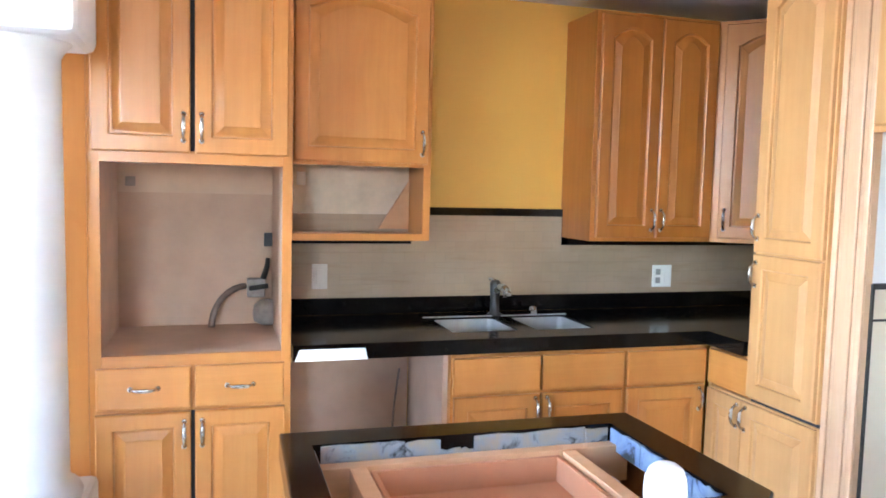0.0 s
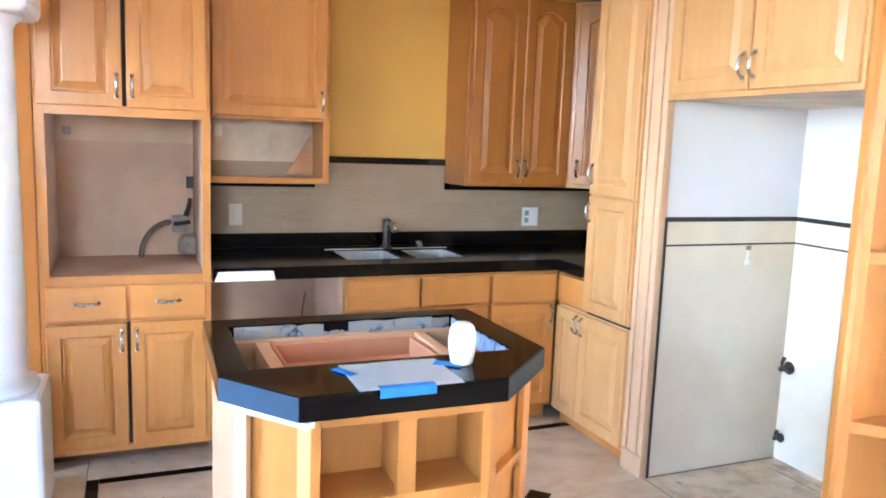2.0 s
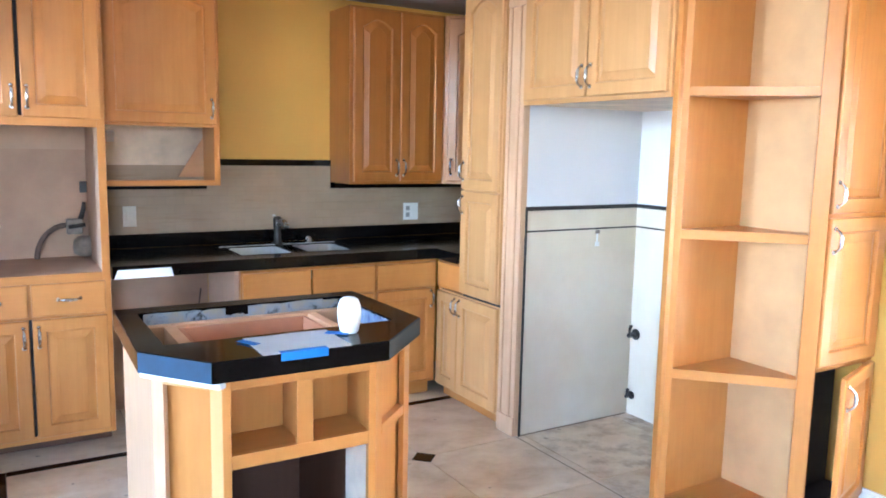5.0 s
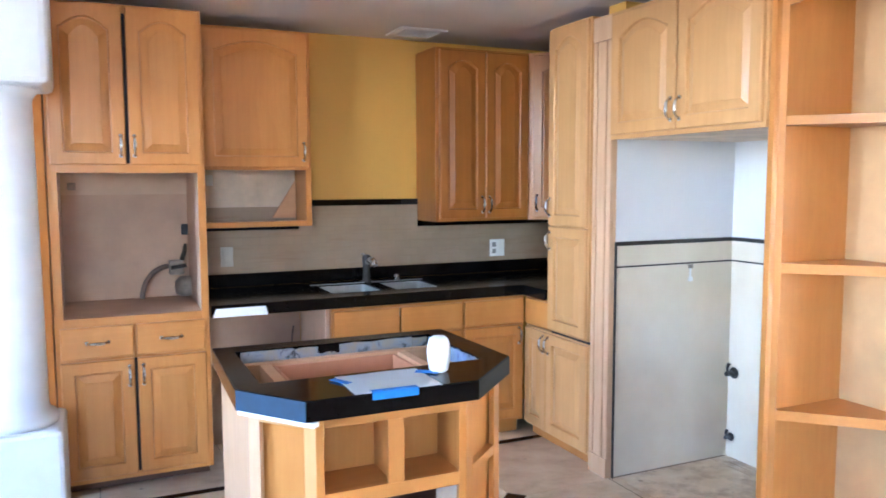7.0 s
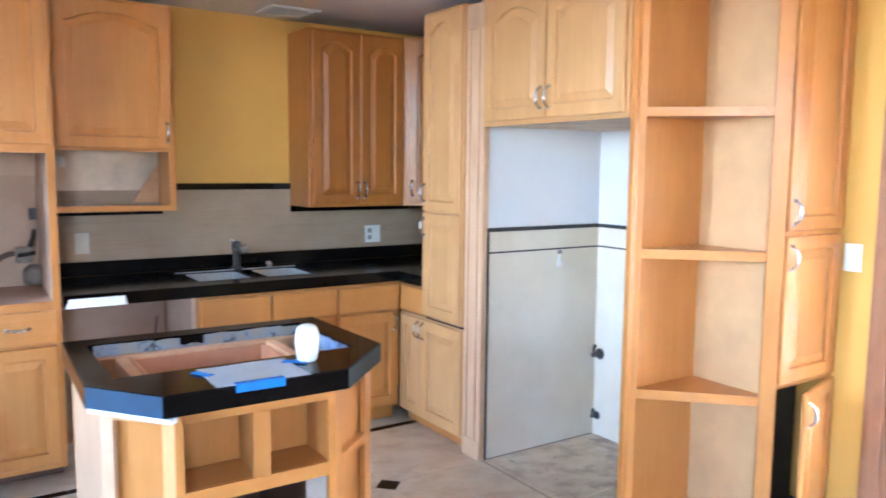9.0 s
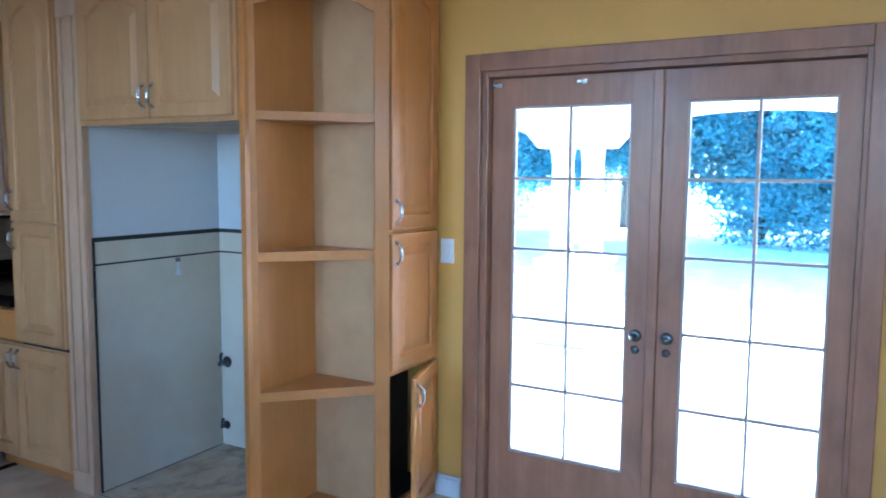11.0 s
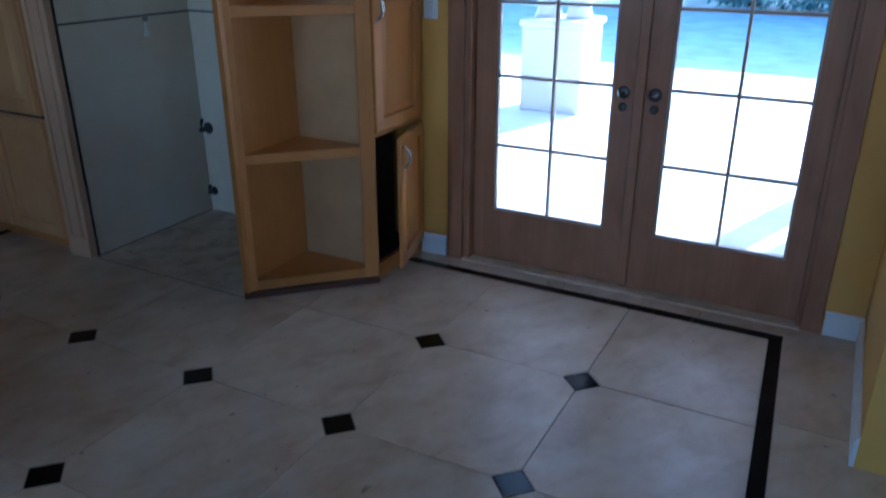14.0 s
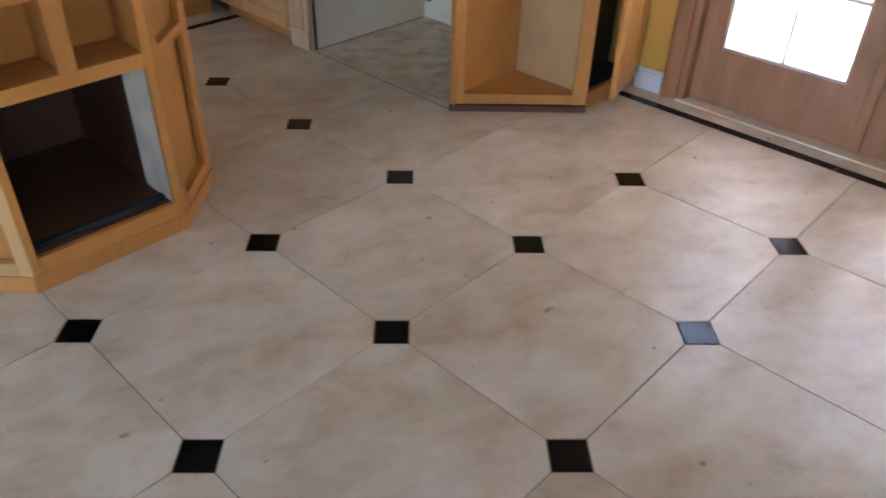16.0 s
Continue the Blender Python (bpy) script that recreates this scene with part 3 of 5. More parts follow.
# microwave cabinet on the wall
def microwave_cabinet():
    w, d = 0.607, 0.32
    cab = thing("wall_cabinet", pose(-0.674, 2.93, 0), "maple wall cabinet with an arched door and open microwave shelf", "cabinet")
    carcass(cab, w, d, 1.275, 2.335, back=False)
    part("back_panel", boxes((0.018, w - 0.018, d - 0.01, d, 1.29, 2.32)), WHITE_WOOD, cab, "stained whitish back of the open shelf")
    part("divider", boxes((0.018, w - 0.018, 0.02, d - 0.01, 1.60, 1.618)), MAPLE_X, cab)
    face_frame(cab, [("stile", (0, 0.03, 1.275, 2.335)), ("stile", (w - 0.032, w, 1.275, 2.335)), ("rail", (0.03, w - 0.032, 1.585, 1.618)), ("rail", (0.03, w - 0.032, 1.275, 1.305)), ("rail", (0.03, w - 0.032, 2.30, 2.335))])
    door_on(cab, 0.030, 1.600, w - 0.048, 0.725, 0.055, (w - 0.075, 0.085))
    bm = bmesh.new()
    # Brown triangle at the lower right of the shelf's back.
    pts = [(w - 0.02, 1.31), (w - 0.02, 1.53), (w - 0.16, 1.31)]
    a = [bm.verts.new((x, d - 0.03, z)) for x, z in pts]
    b = [bm.verts.new((x, d - 0.012, z)) for x, z in pts]
    bm.faces.new(a)
    bm.faces.new(b[::-1])
    for i in range(3):
        bm.faces.new((a[i], a[(i + 1) % 3], b[(i + 1) % 3], b[i]))
    part("bracket", bm, RAW_WOOD, cab, "triangular brown piece at the back of the shelf")
    part("socket", boxes((0.075, 0.115, d - 0.018, d - 0.009, 1.50, 1.56), bevel=0.002), PLASTIC, cab)


microwave_cabinet()


# two-door wall cabinet right of the window wall
def upper_cabinet():
    w, d = 0.642, 0.305
    cab = thing("wall_cabinet", pose(0.70, 2.945, 0), "deep amber maple wall cabinet with two arched doors", "cabinet")
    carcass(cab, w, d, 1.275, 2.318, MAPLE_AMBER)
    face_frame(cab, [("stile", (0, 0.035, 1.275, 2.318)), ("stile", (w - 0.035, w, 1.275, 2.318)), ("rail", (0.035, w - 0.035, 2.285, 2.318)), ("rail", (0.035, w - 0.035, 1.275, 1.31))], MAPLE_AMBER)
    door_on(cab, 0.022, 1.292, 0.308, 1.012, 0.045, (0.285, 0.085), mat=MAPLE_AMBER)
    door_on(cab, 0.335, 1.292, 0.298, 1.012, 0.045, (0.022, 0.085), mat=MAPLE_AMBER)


upper_cabinet()


def corner_cabinet():
    """The diagonal wall cabinet that turns the corner."""
    a, b = Vector((1.344, 2.945)), Vector((1.665, 2.63))
    w = (b - a).length
    rz = math.degrees(math.atan2(b.y - a.y, b.x - a.x))
    cab = thing("corner_wall_cabinet", pose(a.x, a.y, 0, 0, 0, rz), "diagonal maple corner cabinet with one arched door", "cabinet")
    inv = cab.matrix_world.inverted()
    pts = [(1.346, 2.945), (1.665, 2.63), (E + 0.02, 2.63), (E + 0.02, N - 0.02), (1.346, N - 0.02)]
    bm = bmesh.new()
    prism(bm, [tuple((inv @ Vector((x, y, 0)))[:2]) for x, y in pts], 1.275, 2.318)
    part("body", bm, MAPLE, cab)
    door_on(cab, 0.035, 1.295, w - 0.07, 1.005, 0.045, (0.028, 0.09), y=-0.002)


corner_cabinet()


# base run under the sink: three units and a drawer bank
def base_unit(x0, w, drawers, doors, label):
    cab = thing("base_cabinet", pose(x0, 2.63, 0), label, "cabinet", "base cabinets under the sink counter")
    carcass(cab, w, 0.60, 0.09, 0.845, top=False)
    face_frame(cab, [("stile", (0, 0.03, 0.09, 0.845)), ("stile", (w - 0.03, w, 0.09, 0.845)), ("rail", (0.03, w - 0.03, 0.825, 0.845)), ("rail", (0.03, w - 0.03, 0.66, 0.69)), ("rail", (0.03, w - 0.03, 0.09, 0.12))])
    part("toe_kick", boxes((0, w, 0.07, 0.088, 0.0, 0.09)), MAPLE_X, cab)
    for x, ww in drawers:
        drawer_on(cab, x, 0.685, ww, 0.145, False)
    for x, ww, hx in doors:
        door_on(cab, x, 0.11, ww, 0.562, 0, (hx, 0.50))
    return cab


base_unit(-0.05, 0.775, [(0.006, 0.375), (0.390, 0.375)], [(0.012, 0.37, 0.348), (0.390, 0.37, 0.022)], "maple sink base cabinet with two doors and false drawer fronts")
base_unit(0.727, 0.40, [(0.006, 0.388)], [(0.006, 0.385, 0.355)], "maple base cabinet with one raised-panel door and a flat drawer")

# side panel that ends the empty dishwasher space
tagged(link("end_panel", boxes((-0.075, -0.053, 2.66, 3.22, 0.0, 0.845)), RAW_PANEL), "pale unfinished panel beside the empty dishwasher space", "panel")
tagged(link("back_board", boxes((-0.67, -0.08, 3.21, 3.245, 0.0, 0.845)), RAW_PANEL), "pinkish unfinished wall behind the empty dishwasher space", "panel")
cord = thing("power_cord", pose(-0.12, 3.14, 0.0), "brown power cord hanging in the dishwasher space", "cord")
bm = bmesh.new()
tube(bm, [(-0.02 - 0.03 * math.sin(3.1 * k / 11), -0.02, 0.02 + 0.06 * k) for k in range(12)], 0.005, 6)
part("cable", bm, HOSE, cord, "", True)


# east run: base cabinet below, pantry on top, pilaster, fridge cabinet
def east(y, x=1.15):
    return pose(x, y, 0) @ WEST


def east_base():
    w = 0.645
    cab = thing("base_cabinet", east(2.63), "maple base cabinet with two doors beneath the pantry", "cabinet")
    carcass(cab, w, 0.80, 0.07, 0.665)
    face_frame(cab, [("stile", (0.0, 0.02, 0.07, 0.845)), ("stile", (w - 0.02, w, 0.07, 0.665)), ("rail", (0.02, w - 0.02, 0.645, 0.665)), ("rail", (0.02, w - 0.02, 0.07, 0.10))], MAPLE_WESTLIT)
    part("toe_kick", boxes((0, w, 0.05, 0.068, 0.0, 0.07)), MAPLE_X, cab)
    part("drawer_front", slab_front(0.262, 0.15), MAPLE_X, cab).matrix_basis = pose(0.012, 0, 0.682)
    part("drawer_box", boxes((0.01, 0.27, 0.02, 0.5, 0.667, 0.845)), MAPLE_X, cab)
    # A dark strip stands for the shade below the pantry.
    part("gap_shade", boxes((0.275, w - 0.002, 0.001, 0.03, 0.666, 0.681)), GAP, cab, "dark strip standing for the shaded gap under the pantry")
    door_on(cab, 0.010, 0.085, 0.232, 0.572, 0, (0.208, 0.505), mat=MAPLE_WESTLIT)
    door_on(cab, 0.246, 0.085, 0.392, 0.572, 0, (0.024, 0.505), mat=MAPLE_WESTLIT)


east_base()


def pantry():
    w = 0.370
    cab = thing("pantry_cabinet", east(2.355, 1.135), "tall maple pantry cabinet toned paler for west light, standing over the base cabinet", "cabinet")
    carcass(cab, w, 0.83, 0.682, 2.345)
    face_frame(cab, [("stile", (0, 0.03, 0.682, 2.345)), ("stile", (w - 0.03, w, 0.682, 2.345)), ("rail", (0.03, w - 0.03, 2.31, 2.345)), ("rail", (0.03, w - 0.03, 1.255, 1.29)), ("rail", (0.03, w - 0.03, 0.682, 0.71))], MAPLE_WESTLIT)
    door_on(cab, 0.006, 1.278, w - 0.012, 1.055, 0.05, (0.022, 0.10), mat=MAPLE_WESTLIT)
    door_on(cab, 0.006, 0.692, w - 0.012, 0.578, 0, (0.022, 0.50), mat=MAPLE_WESTLIT)


pantry()


def pilaster():
    """Fluted filler between the pantry and the refrigerator space."""
    p = thing("pilaster", east(1.985, 1.15), "pale fluted maple pilaster beside the refrigerator alcove", "trim panel")
    w = 0.148
    part("board", boxes((0, w, 0.012, 0.040, 0, 2.33)), MAPLE_PALE, p)
    for x0, x1 in ((0.0, 0.024), (0.046, 0.102), (0.124, w)):
        part("flute", boxes((x0, x1, 0, 0.012, 0.10, 2.21), bevel=0.004), MAPLE_PALE, p)
    part("plinth", boxes((0, w, -0.004, 0.012, 0, 0.10), bevel=0.003), MAPLE_PALE, p)
    part("head_block", boxes((0, w, -0.004, 0.012, 2.21, 2.33), bevel=0.003), MAPLE_PALE, p)


pilaster()


def fridge_cabinet():
    w = 0.955
    cab = thing("fridge_cabinet", east(1.838, 1.15), "maple bridge cabinet toned paler for west light, with two arched doors above the alcove", "cabinet")
    carcass(cab, w, 0.81, 1.735, 2.33)
    part("soffit", boxes((0.004, w - 0.004, 0.024, 0.81, 1.724, 1.735)), WHITE_WOOD, cab, "pale underside of the cabinet")
    face_frame(cab, [("stile", (0, 0.03, 1.721, 2.33)), ("stile", (w - 0.03, w, 1.721, 2.33)), ("rail", (0.03, w - 0.03, 2.30, 2.33)), ("rail", (0.03, w - 0.03, 1.721, 1.765))], MAPLE_WESTLIT)
    door_on(cab, 0.020, 1.742, 0.452, 0.572, 0.055, (0.428, 0.09), mat=MAPLE_WESTLIT)
    door_on(cab, 0.480, 1.742, 0.462, 0.572, 0.055, (0.024, 0.09), mat=MAPLE_WESTLIT)


fridge_cabinet()


# corner end unit: diagonal open shelves, then narrow doors towards the garden door
def end_unit():
    u = thing("corner_shelf_unit", pose(0, 0, 0), "tall maple end cabinet with open corner shelves and narrow doors", "cabinet")
    top = 2.345
    a, b = Vector((1.165, 0.885)), Vector((1.585, 0.465))
    part("side_panel", boxes((1.165, E + 0.02, 0.860, 0.884, 0.0, top)), MAPLE, u)
    part("partition", boxes((1.585, 1.603, 0.478, 0.868, 0.0, top)), PALE_PANEL, u, "side board toned paler for the west light")
    tri = [(1.19, 0.868), (1.583, 0.868), (1.583, 0.490)]
    for z0, z1 in ((1.728, 1.763), (1.165, 1.203), (0.588, 0.627), (0.035, 0.075)):
        bm = bmesh.new()
        prism(bm, [(1.196, 0.866), (1.583, 0.866), (1.583, 0.482), (1.565, 0.497)], z0, z1)
        part("shelf", bm, MAPLE_X, u)
    bm = bmesh.new()
    prism(bm, tri, top - 0.03, top)
    part("top_panel", bm, MAPLE_X, u)
    d = (b - a).normalized()
    nrm = Vector((-0.7071, -0.7071))

    def board(s0, s1, z0, z1, name, depth=0.022, mat=MAPLE):
        p = [a + d * s0, a + d * s1, a + d * s1 - nrm * depth, a + d * s0 - nrm * depth]
        bm = bmesh.new()
        prism(bm, [tuple(q) for q in p], z0, z1)
        bmesh.ops.bevel(bm, geom=bm.edges[:], offset=0.0015, segments=1, affect="EDGES")
        part(name, bm, mat, u)

    L = (b - a).length
    board(0, 0.062, 0.0, top, "stile")
    board(L - 0.062, L, 0.0, top, "stile")
    board(0.062, L - 0.062, 0.03, 0.075, "rail")
    board(0.0, L, 0.0, 0.028, "plinth", -0.018, DARKENED_WOOD)
    # arched head rail
    bm = bmesh.new()
    n = 16
    lo, hi = [], []
    for k in range(n + 1):
        s = 0.062 + (L - 0.124) * k / n
        v = 2 * k / n - 1
        z = 2.17 + 0.075 * max(0.0, 1 - (v / 0.92) ** 2)
        for row, q in ((lo, z), (hi, top)):
            p = a + d * s
            g = p - nrm * 0.02
            row.append((bm.verts.new((p.x, p.y, q)), bm.verts.new((g.x, g.y, q))))
    for k in range(n):
        bm.faces.new((lo[k][0], lo[k + 1][0], hi[k + 1][0], hi[k][0]))
        bm.faces.new((lo[k][1], hi[k][1], hi[k + 1][1], lo[k + 1][1]))
        bm.faces.new((lo[k][0], lo[k][1], lo[k + 1][1], lo[k + 1][0]))
        bm.faces.new((hi[k][0], hi[k + 1][0], hi[k + 1][1], hi[k][1]))
    part("head_rail", bm, MAPLE, u)
    # narrow door side
    for name, q in (("stile", (1.590, 1.612, 0.0, top)), ("stile", (1.965, 1.995, 0.0, top)), ("rail", (1.612, 1.965, 2.31, top)), ("rail", (1.612, 1.965, 1.262, 1.292)), ("rail", (1.612, 1.965, 0.655, 0.690)), ("rail", (1.612, 1.965, 0.0, 0.075))):
        part(name, boxes((q[0], q[1], 0.478, 0.498, q[2], q[3]), bevel=0.0012), MAPLE, u)
    # Dark navy back and floor boards behind the ajar door.
    part("dark_back", boxes((1.612, 1.98, 0.62, 0.632, 0.075, 0.655)), NAVY, u, "dark navy inside of the lower cupboard")
    part("dark_floor", boxes((1.612, 1.98, 0.498, 0.62, 0.075, 0.080)), NAVY, u)
    door_on(u, 1.598, 1.285, 0.385, 1.045, 0.04, (0.028, 0.075), y=0.478)
    door_on(u, 1.598, 0.678, 0.385, 0.590, 0, (0.028, 0.505), y=0.478)
    # the lowest door hangs ajar, hinged at the wall
    door_on(u, 1.598, 0.075, 0.385, 0.585, 0, (0.028, 0.505), y=0.478, rz=16, pivot=0.385)
    bm = bmesh.new()
    lathe(bm, [(0.034, 2.314), (0.034, 2.285), (0.030, 2.262), (0.016, 2.250), (0.004, 2.248)], 18, (1.475, 0.785))
    part("puck_light", bm, CHROME, u, "small chrome downlight", True)


end_unit()


# ---------------------------------------------------------------- counter, sink, tap
def counter():
    top, low = 0.912, 0.852
    c = thing("countertop", pose(0, 0, 0), "polished black granite L-shaped countertop with sink cut-outs", "countertop")
    fy, by = 2.595, N - 0.002
    bx = [(-0.01, 0.285), (0.365, 0.640)]
    y0, y1 = 2.745, 3.075
    strips = [(-0.672, bx[0][0], fy, by), (bx[0][0], bx[1][1], fy, y0), (bx[0][0], bx[1][1], y1, by), (bx[0][1], bx[1][0], y0, y1), (bx[1][1], 1.105, fy, by), (1.105, E + 0.02, 2.36, by)]
    bm = bmesh.new()
    for x0, x1, a, b in strips:
        box(bm, x0, x1, a, b, low, top)
    bmesh.ops.remove_doubles(bm, verts=bm.verts[:], dist=0.0005)
    part("slab", bm, GRANITE, c)
    part("upstand", boxes((-0.672, E + 0.02, N - 0.022, N - 0.013, top + 0.001, 0.990)), GRANITE, c, "black granite upstand against the wall")
    s = thing("sink", pose(0, 0, 0), "double-bowl stainless steel sink set in black granite", "sink")
    for x0, x1 in bx:
        bm = bmesh.new()
        r = 0.02
        box(bm, x0 + 0.003, x1 - 0.003, y0 + 0.003, y1 - 0.003, 0.75, top - 0.006)
        tops = [f for f in bm.faces if all(v.co.z > 0.9 for v in f.verts)]
        bmesh.ops.delete(bm, geom=tops, context="FACES")
        bmesh.ops.bevel(bm, geom=[e for e in bm.edges if not e.is_boundary], offset=0.03, segments=4, profile=0.5, affect="EDGES")
        part("bowl", bm, STEEL, s, "", True)
        bm = bmesh.new()
        lathe(bm, [(0.04, 0.7505), (0.038, 0.7535), (0.02, 0.752)], 18, ((x0 + x1) / 2, 2.91))
        part("drain", bm, DARK_METAL, s, "", True)
    # A light strip is laid where the granite seam reflects.
    part("glint_strip", boxes((bx[0][0] - 0.03, bx[1][1] + 0.03, y1 + 0.022, y1 + 0.030, top, top + 0.003)), STEEL, s, "thin steel strip standing for a reflection in the granite")


counter()


def tap():
    f = thing("faucet", pose(0.315, 3.125, 0.912), "single-lever stainless steel kitchen faucet", "faucet")
    bm = bmesh.new()
    lathe(bm, [(0.036, 0), (0.036, 0.006), (0.022, 0.014), (0.020, 0.07), (0.024, 0.11), (0.025, 0.15), (0.018, 0.166)], 20)
    part("body", bm, DARK_METAL, f, "dark metal body", True)
    bm = bmesh.new()
    tube(bm, [(0.0, -0.010, 0.115), (0.0, -0.06, 0.140), (0.0, -0.105, 0.146), (0.0, -0.140, 0.135), (0.0, -0.152, 0.112)], [0.014, 0.015, 0.016, 0.019, 0.020], 12)
    part("spout", bm, CHROME, f, "", True)
    bm = bmesh.new()
    tube(bm, [(0, 0, 0.160), (-0.010, 0.01, 0.168), (-0.030, 0.0, 0.172)], [0.009, 0.008, 0.006], 8)
    part("lever", bm, CHROME, f, "", True)
    g = thing("air_gap", pose(0.515, 3.135, 0.912), "small chrome air gap cap behind the sink", "fixture")
    bm = bmesh.new()
    lathe(bm, [(0.018, 0), (0.018, 0.02), (0.015, 0.032), (0.006, 0.036)], 16)
    part("cap", bm, CHROME, g, "", True)


tap()


def wall_plate(name, m, kind, label, category, mat=None):
    mat = mat or PLASTIC
    o = thing(name, m, label, category)
    w = 0.056 if kind == "double" else 0.035
    part("plate", boxes((-w, w, -0.007, 0, -0.057, 0.057), bevel=0.003), mat, o)
    if kind == "double":
        for z in (-0.022, 0.022):
            part("socket", boxes((-0.038, -0.010, -0.009, -0.006, z - 0.015, z + 0.015), bevel=0.002), SOCKET_GREY, o, "grey socket face")
        part("rocker", boxes((0.012, 0.040, -0.011, -0.006, -0.032, 0.032), bevel=0.002), mat, o)
    else:
        part("rocker", boxes((-0.016, 0.016, -0.011, -0.006, -0.032, 0.032), bevel=0.002), mat, o)
    return o


wall_plate("wall_outlet", pose(1.277, N - 0.013, 1.075), "double", "white double outlet on the beige backsplash", "outlet")
wall_plate("wall_switch", pose(-0.493, N - 0.013, 1.09), "single", "switch plate on the beige backsplash, toned down for its shade", "switch", SHADED_PLASTIC)
wall_plate("wall_switch", pose(2.0, 0.418, 1.168) @ WEST, "single", "white light switch beside the garden door", "switch")

# folded paper over the counter's edge
pp = thing("paper_strip", pose(-0.67, 2.595, 0.912), "white paper strip stuck to the counter edge", "paper")
bm = boxes((0.004, 0.278, -0.0045, -0.001, -0.061, -0.017))
for v in bm.verts:
    if v.co.z > -0.03:
        v.co.x += 0.018 if v.co.x < 0.1 else -0.012
        v.co.y += 0.003 if v.co.y > -0.002 else 0.0
part("sheet", bm, PAPER, pp)


# ---------------------------------------------------------------- island
def island():
    isl = thing("kitchen_island", pose(0, 0, 0), "maple island cabinet with open cubbies and clipped corners", "island")
    x0, x1, yb, yf = -0.775, 0.104, 1.57, 0.85
    pl, pr = (-0.615, yf), (-0.130, yf)
    cl, cr = (x0, 1.025), (x1, 1.062)
    H = 0.848

    def wall(p, q, z0, z1, name, t=0.02, mat=MAPLE, inset=0.0, bev=0.0015):
        p, q = Vector(p), Vector(q)
        d = (q - p).normalized()
        n = Vector((d.y, -d.x))
        pts = [p - n * inset, q - n * inset, q - n * (inset + t), p - n * (inset + t)]
        bm = bmesh.new()
        prism(bm, [tuple(v) for v in pts], z0, z1)
        if bev:
            bmesh.ops.bevel(bm, geom=bm.edges[:], offset=bev, segments=1, affect="EDGES")
        return part(name, bm, mat, isl)

    def between(p, q, s):
        return Vector(p).lerp(Vector(q), s)

    # plain sides and back
    # The west side is coloured pale to stand for the sheen on it.
    wall((x0, yb), cl, 0.0, H, "side_panel", mat=MAPLE_PALE)
    wall(cr, (x1, yb), 0.0, H, "side_panel")
    wall((x1 - 0.02, yb), (x0 + 0.02, yb), 0.0, H, "back_panel")
    # plinth
    wall(pl, pr, 0.0, 0.055, "plinth", inset=-0.005)
    wall(cl, pl, 0.0, 0.055, "plinth", inset=-0.005)
    wall(pr, cr, 0.0, 0.055, "plinth", inset=-0.005)
    # front: two cubbies over one wide opening
    for a, b, z0, z1, nm in ((-0.615, -0.590, 0.055, H, "stile"), (-0.155, -0.130, 0.055, H, "stile"), (-0.392, -0.340, 0.608, 0.806, "mullion"), (-0.590, -0.155, 0.806, H, "rail"), (-0.590, -0.155, 0.565, 0.608, "rail"), (-0.590, -0.155, 0.055, 0.108, "rail")):
        part(nm, boxes((a, b, yf, yf + 0.02, z0, z1), bevel=0.0015), MAPLE if z1 - z0 > b - a else MAPLE_X, isl)
    part("cubby_floor", boxes((-0.60, -0.145, yf + 0.02, 1.03, 0.588, 0.606)), MAPLE_X, isl)
    part("cubby_back", boxes((-0.60, -0.145, 1.03, 1.045, 0.588, 0.82)), MAPLE, isl)
    part("cubby_top", boxes((-0.60, -0.145, yf + 0.02, 1.03, 0.806, 0.820)), MAPLE_X, isl)
    part("cubby_divider", boxes((-0.375, -0.357, yf + 0.02, 1.03, 0.606, 0.806)), MAPLE, isl)
    part("cubby_side", boxes((-0.612, -0.596, yf + 0.02, 1.03, 0.055, 0.806)), MAPLE, isl)
    part("cubby_side", boxes((-0.149, -0.133, yf + 0.02, 1.03, 0.055, 0.806)), MAPLE, isl)
    # These boards carry the cupboard's inner shade in their dark colour.
    part("cupboard_floor", boxes((-0.596, -0.149, yf + 0.02, 1.50, 0.088, 0.104)), DARKENED_WOOD, isl)
    part("cupboard_back", boxes((-0.596, -0.149, 1.50, 1.512, 0.104, 0.588)), DARKENED_WOOD, isl)
    part("cupboard_top", boxes((-0.596, -0.149, 1.045, 1.512, 0.588, 0.600)), DARKENED_WOOD, isl)
    part("cupboard_side", boxes((-0.612, -0.596, 1.03, 1.512, 0.055, 0.600)), DARKENED_WOOD, isl)
    part("cupboard_side", boxes((-0.149, -0.133, 1.03, 1.512, 0.055, 0.600)), DARKENED_WOOD, isl)
    part("cupboard_lining", boxes((-0.1545, -0.1495, yf + 0.021, 1.03, 0.104, 0.565)), WHITE_WOOD, isl, "whitish raw panel inside the cupboard")
    part("gap_strip", boxes((-0.585, -0.16, yf + 0.05, yf + 0.075, 0.104, 0.118)), GAP, isl, "black strip on the cupboard floor")
    # clipped corners: frame with an opening, a recessed back and a shelf
    for p, q in ((cl, pl), (pr, cr)):
        edge_wood = MAPLE_WESTLIT if p == cl else MAPLE
        wall(p, between(p, q, 0.17), 0.055, H, "stile", mat=MAPLE_PALE if p == cl else MAPLE)
        wall(between(p, q, 0.83), q, 0.055, H, "stile", mat=edge_wood)
        for z0, z1 in ((0.806, H), (0.055, 0.10)) if p == cl else ((0.806, H), (0.57, 0.605), (0.055, 0.10)):
            wall(between(p, q, 0.17), between(p, q, 0.83), z0, z1, "rail", mat=edge_wood)
        s0, s1 = (-0.04, 0.90) if p == cl else (0.10, 1.04)
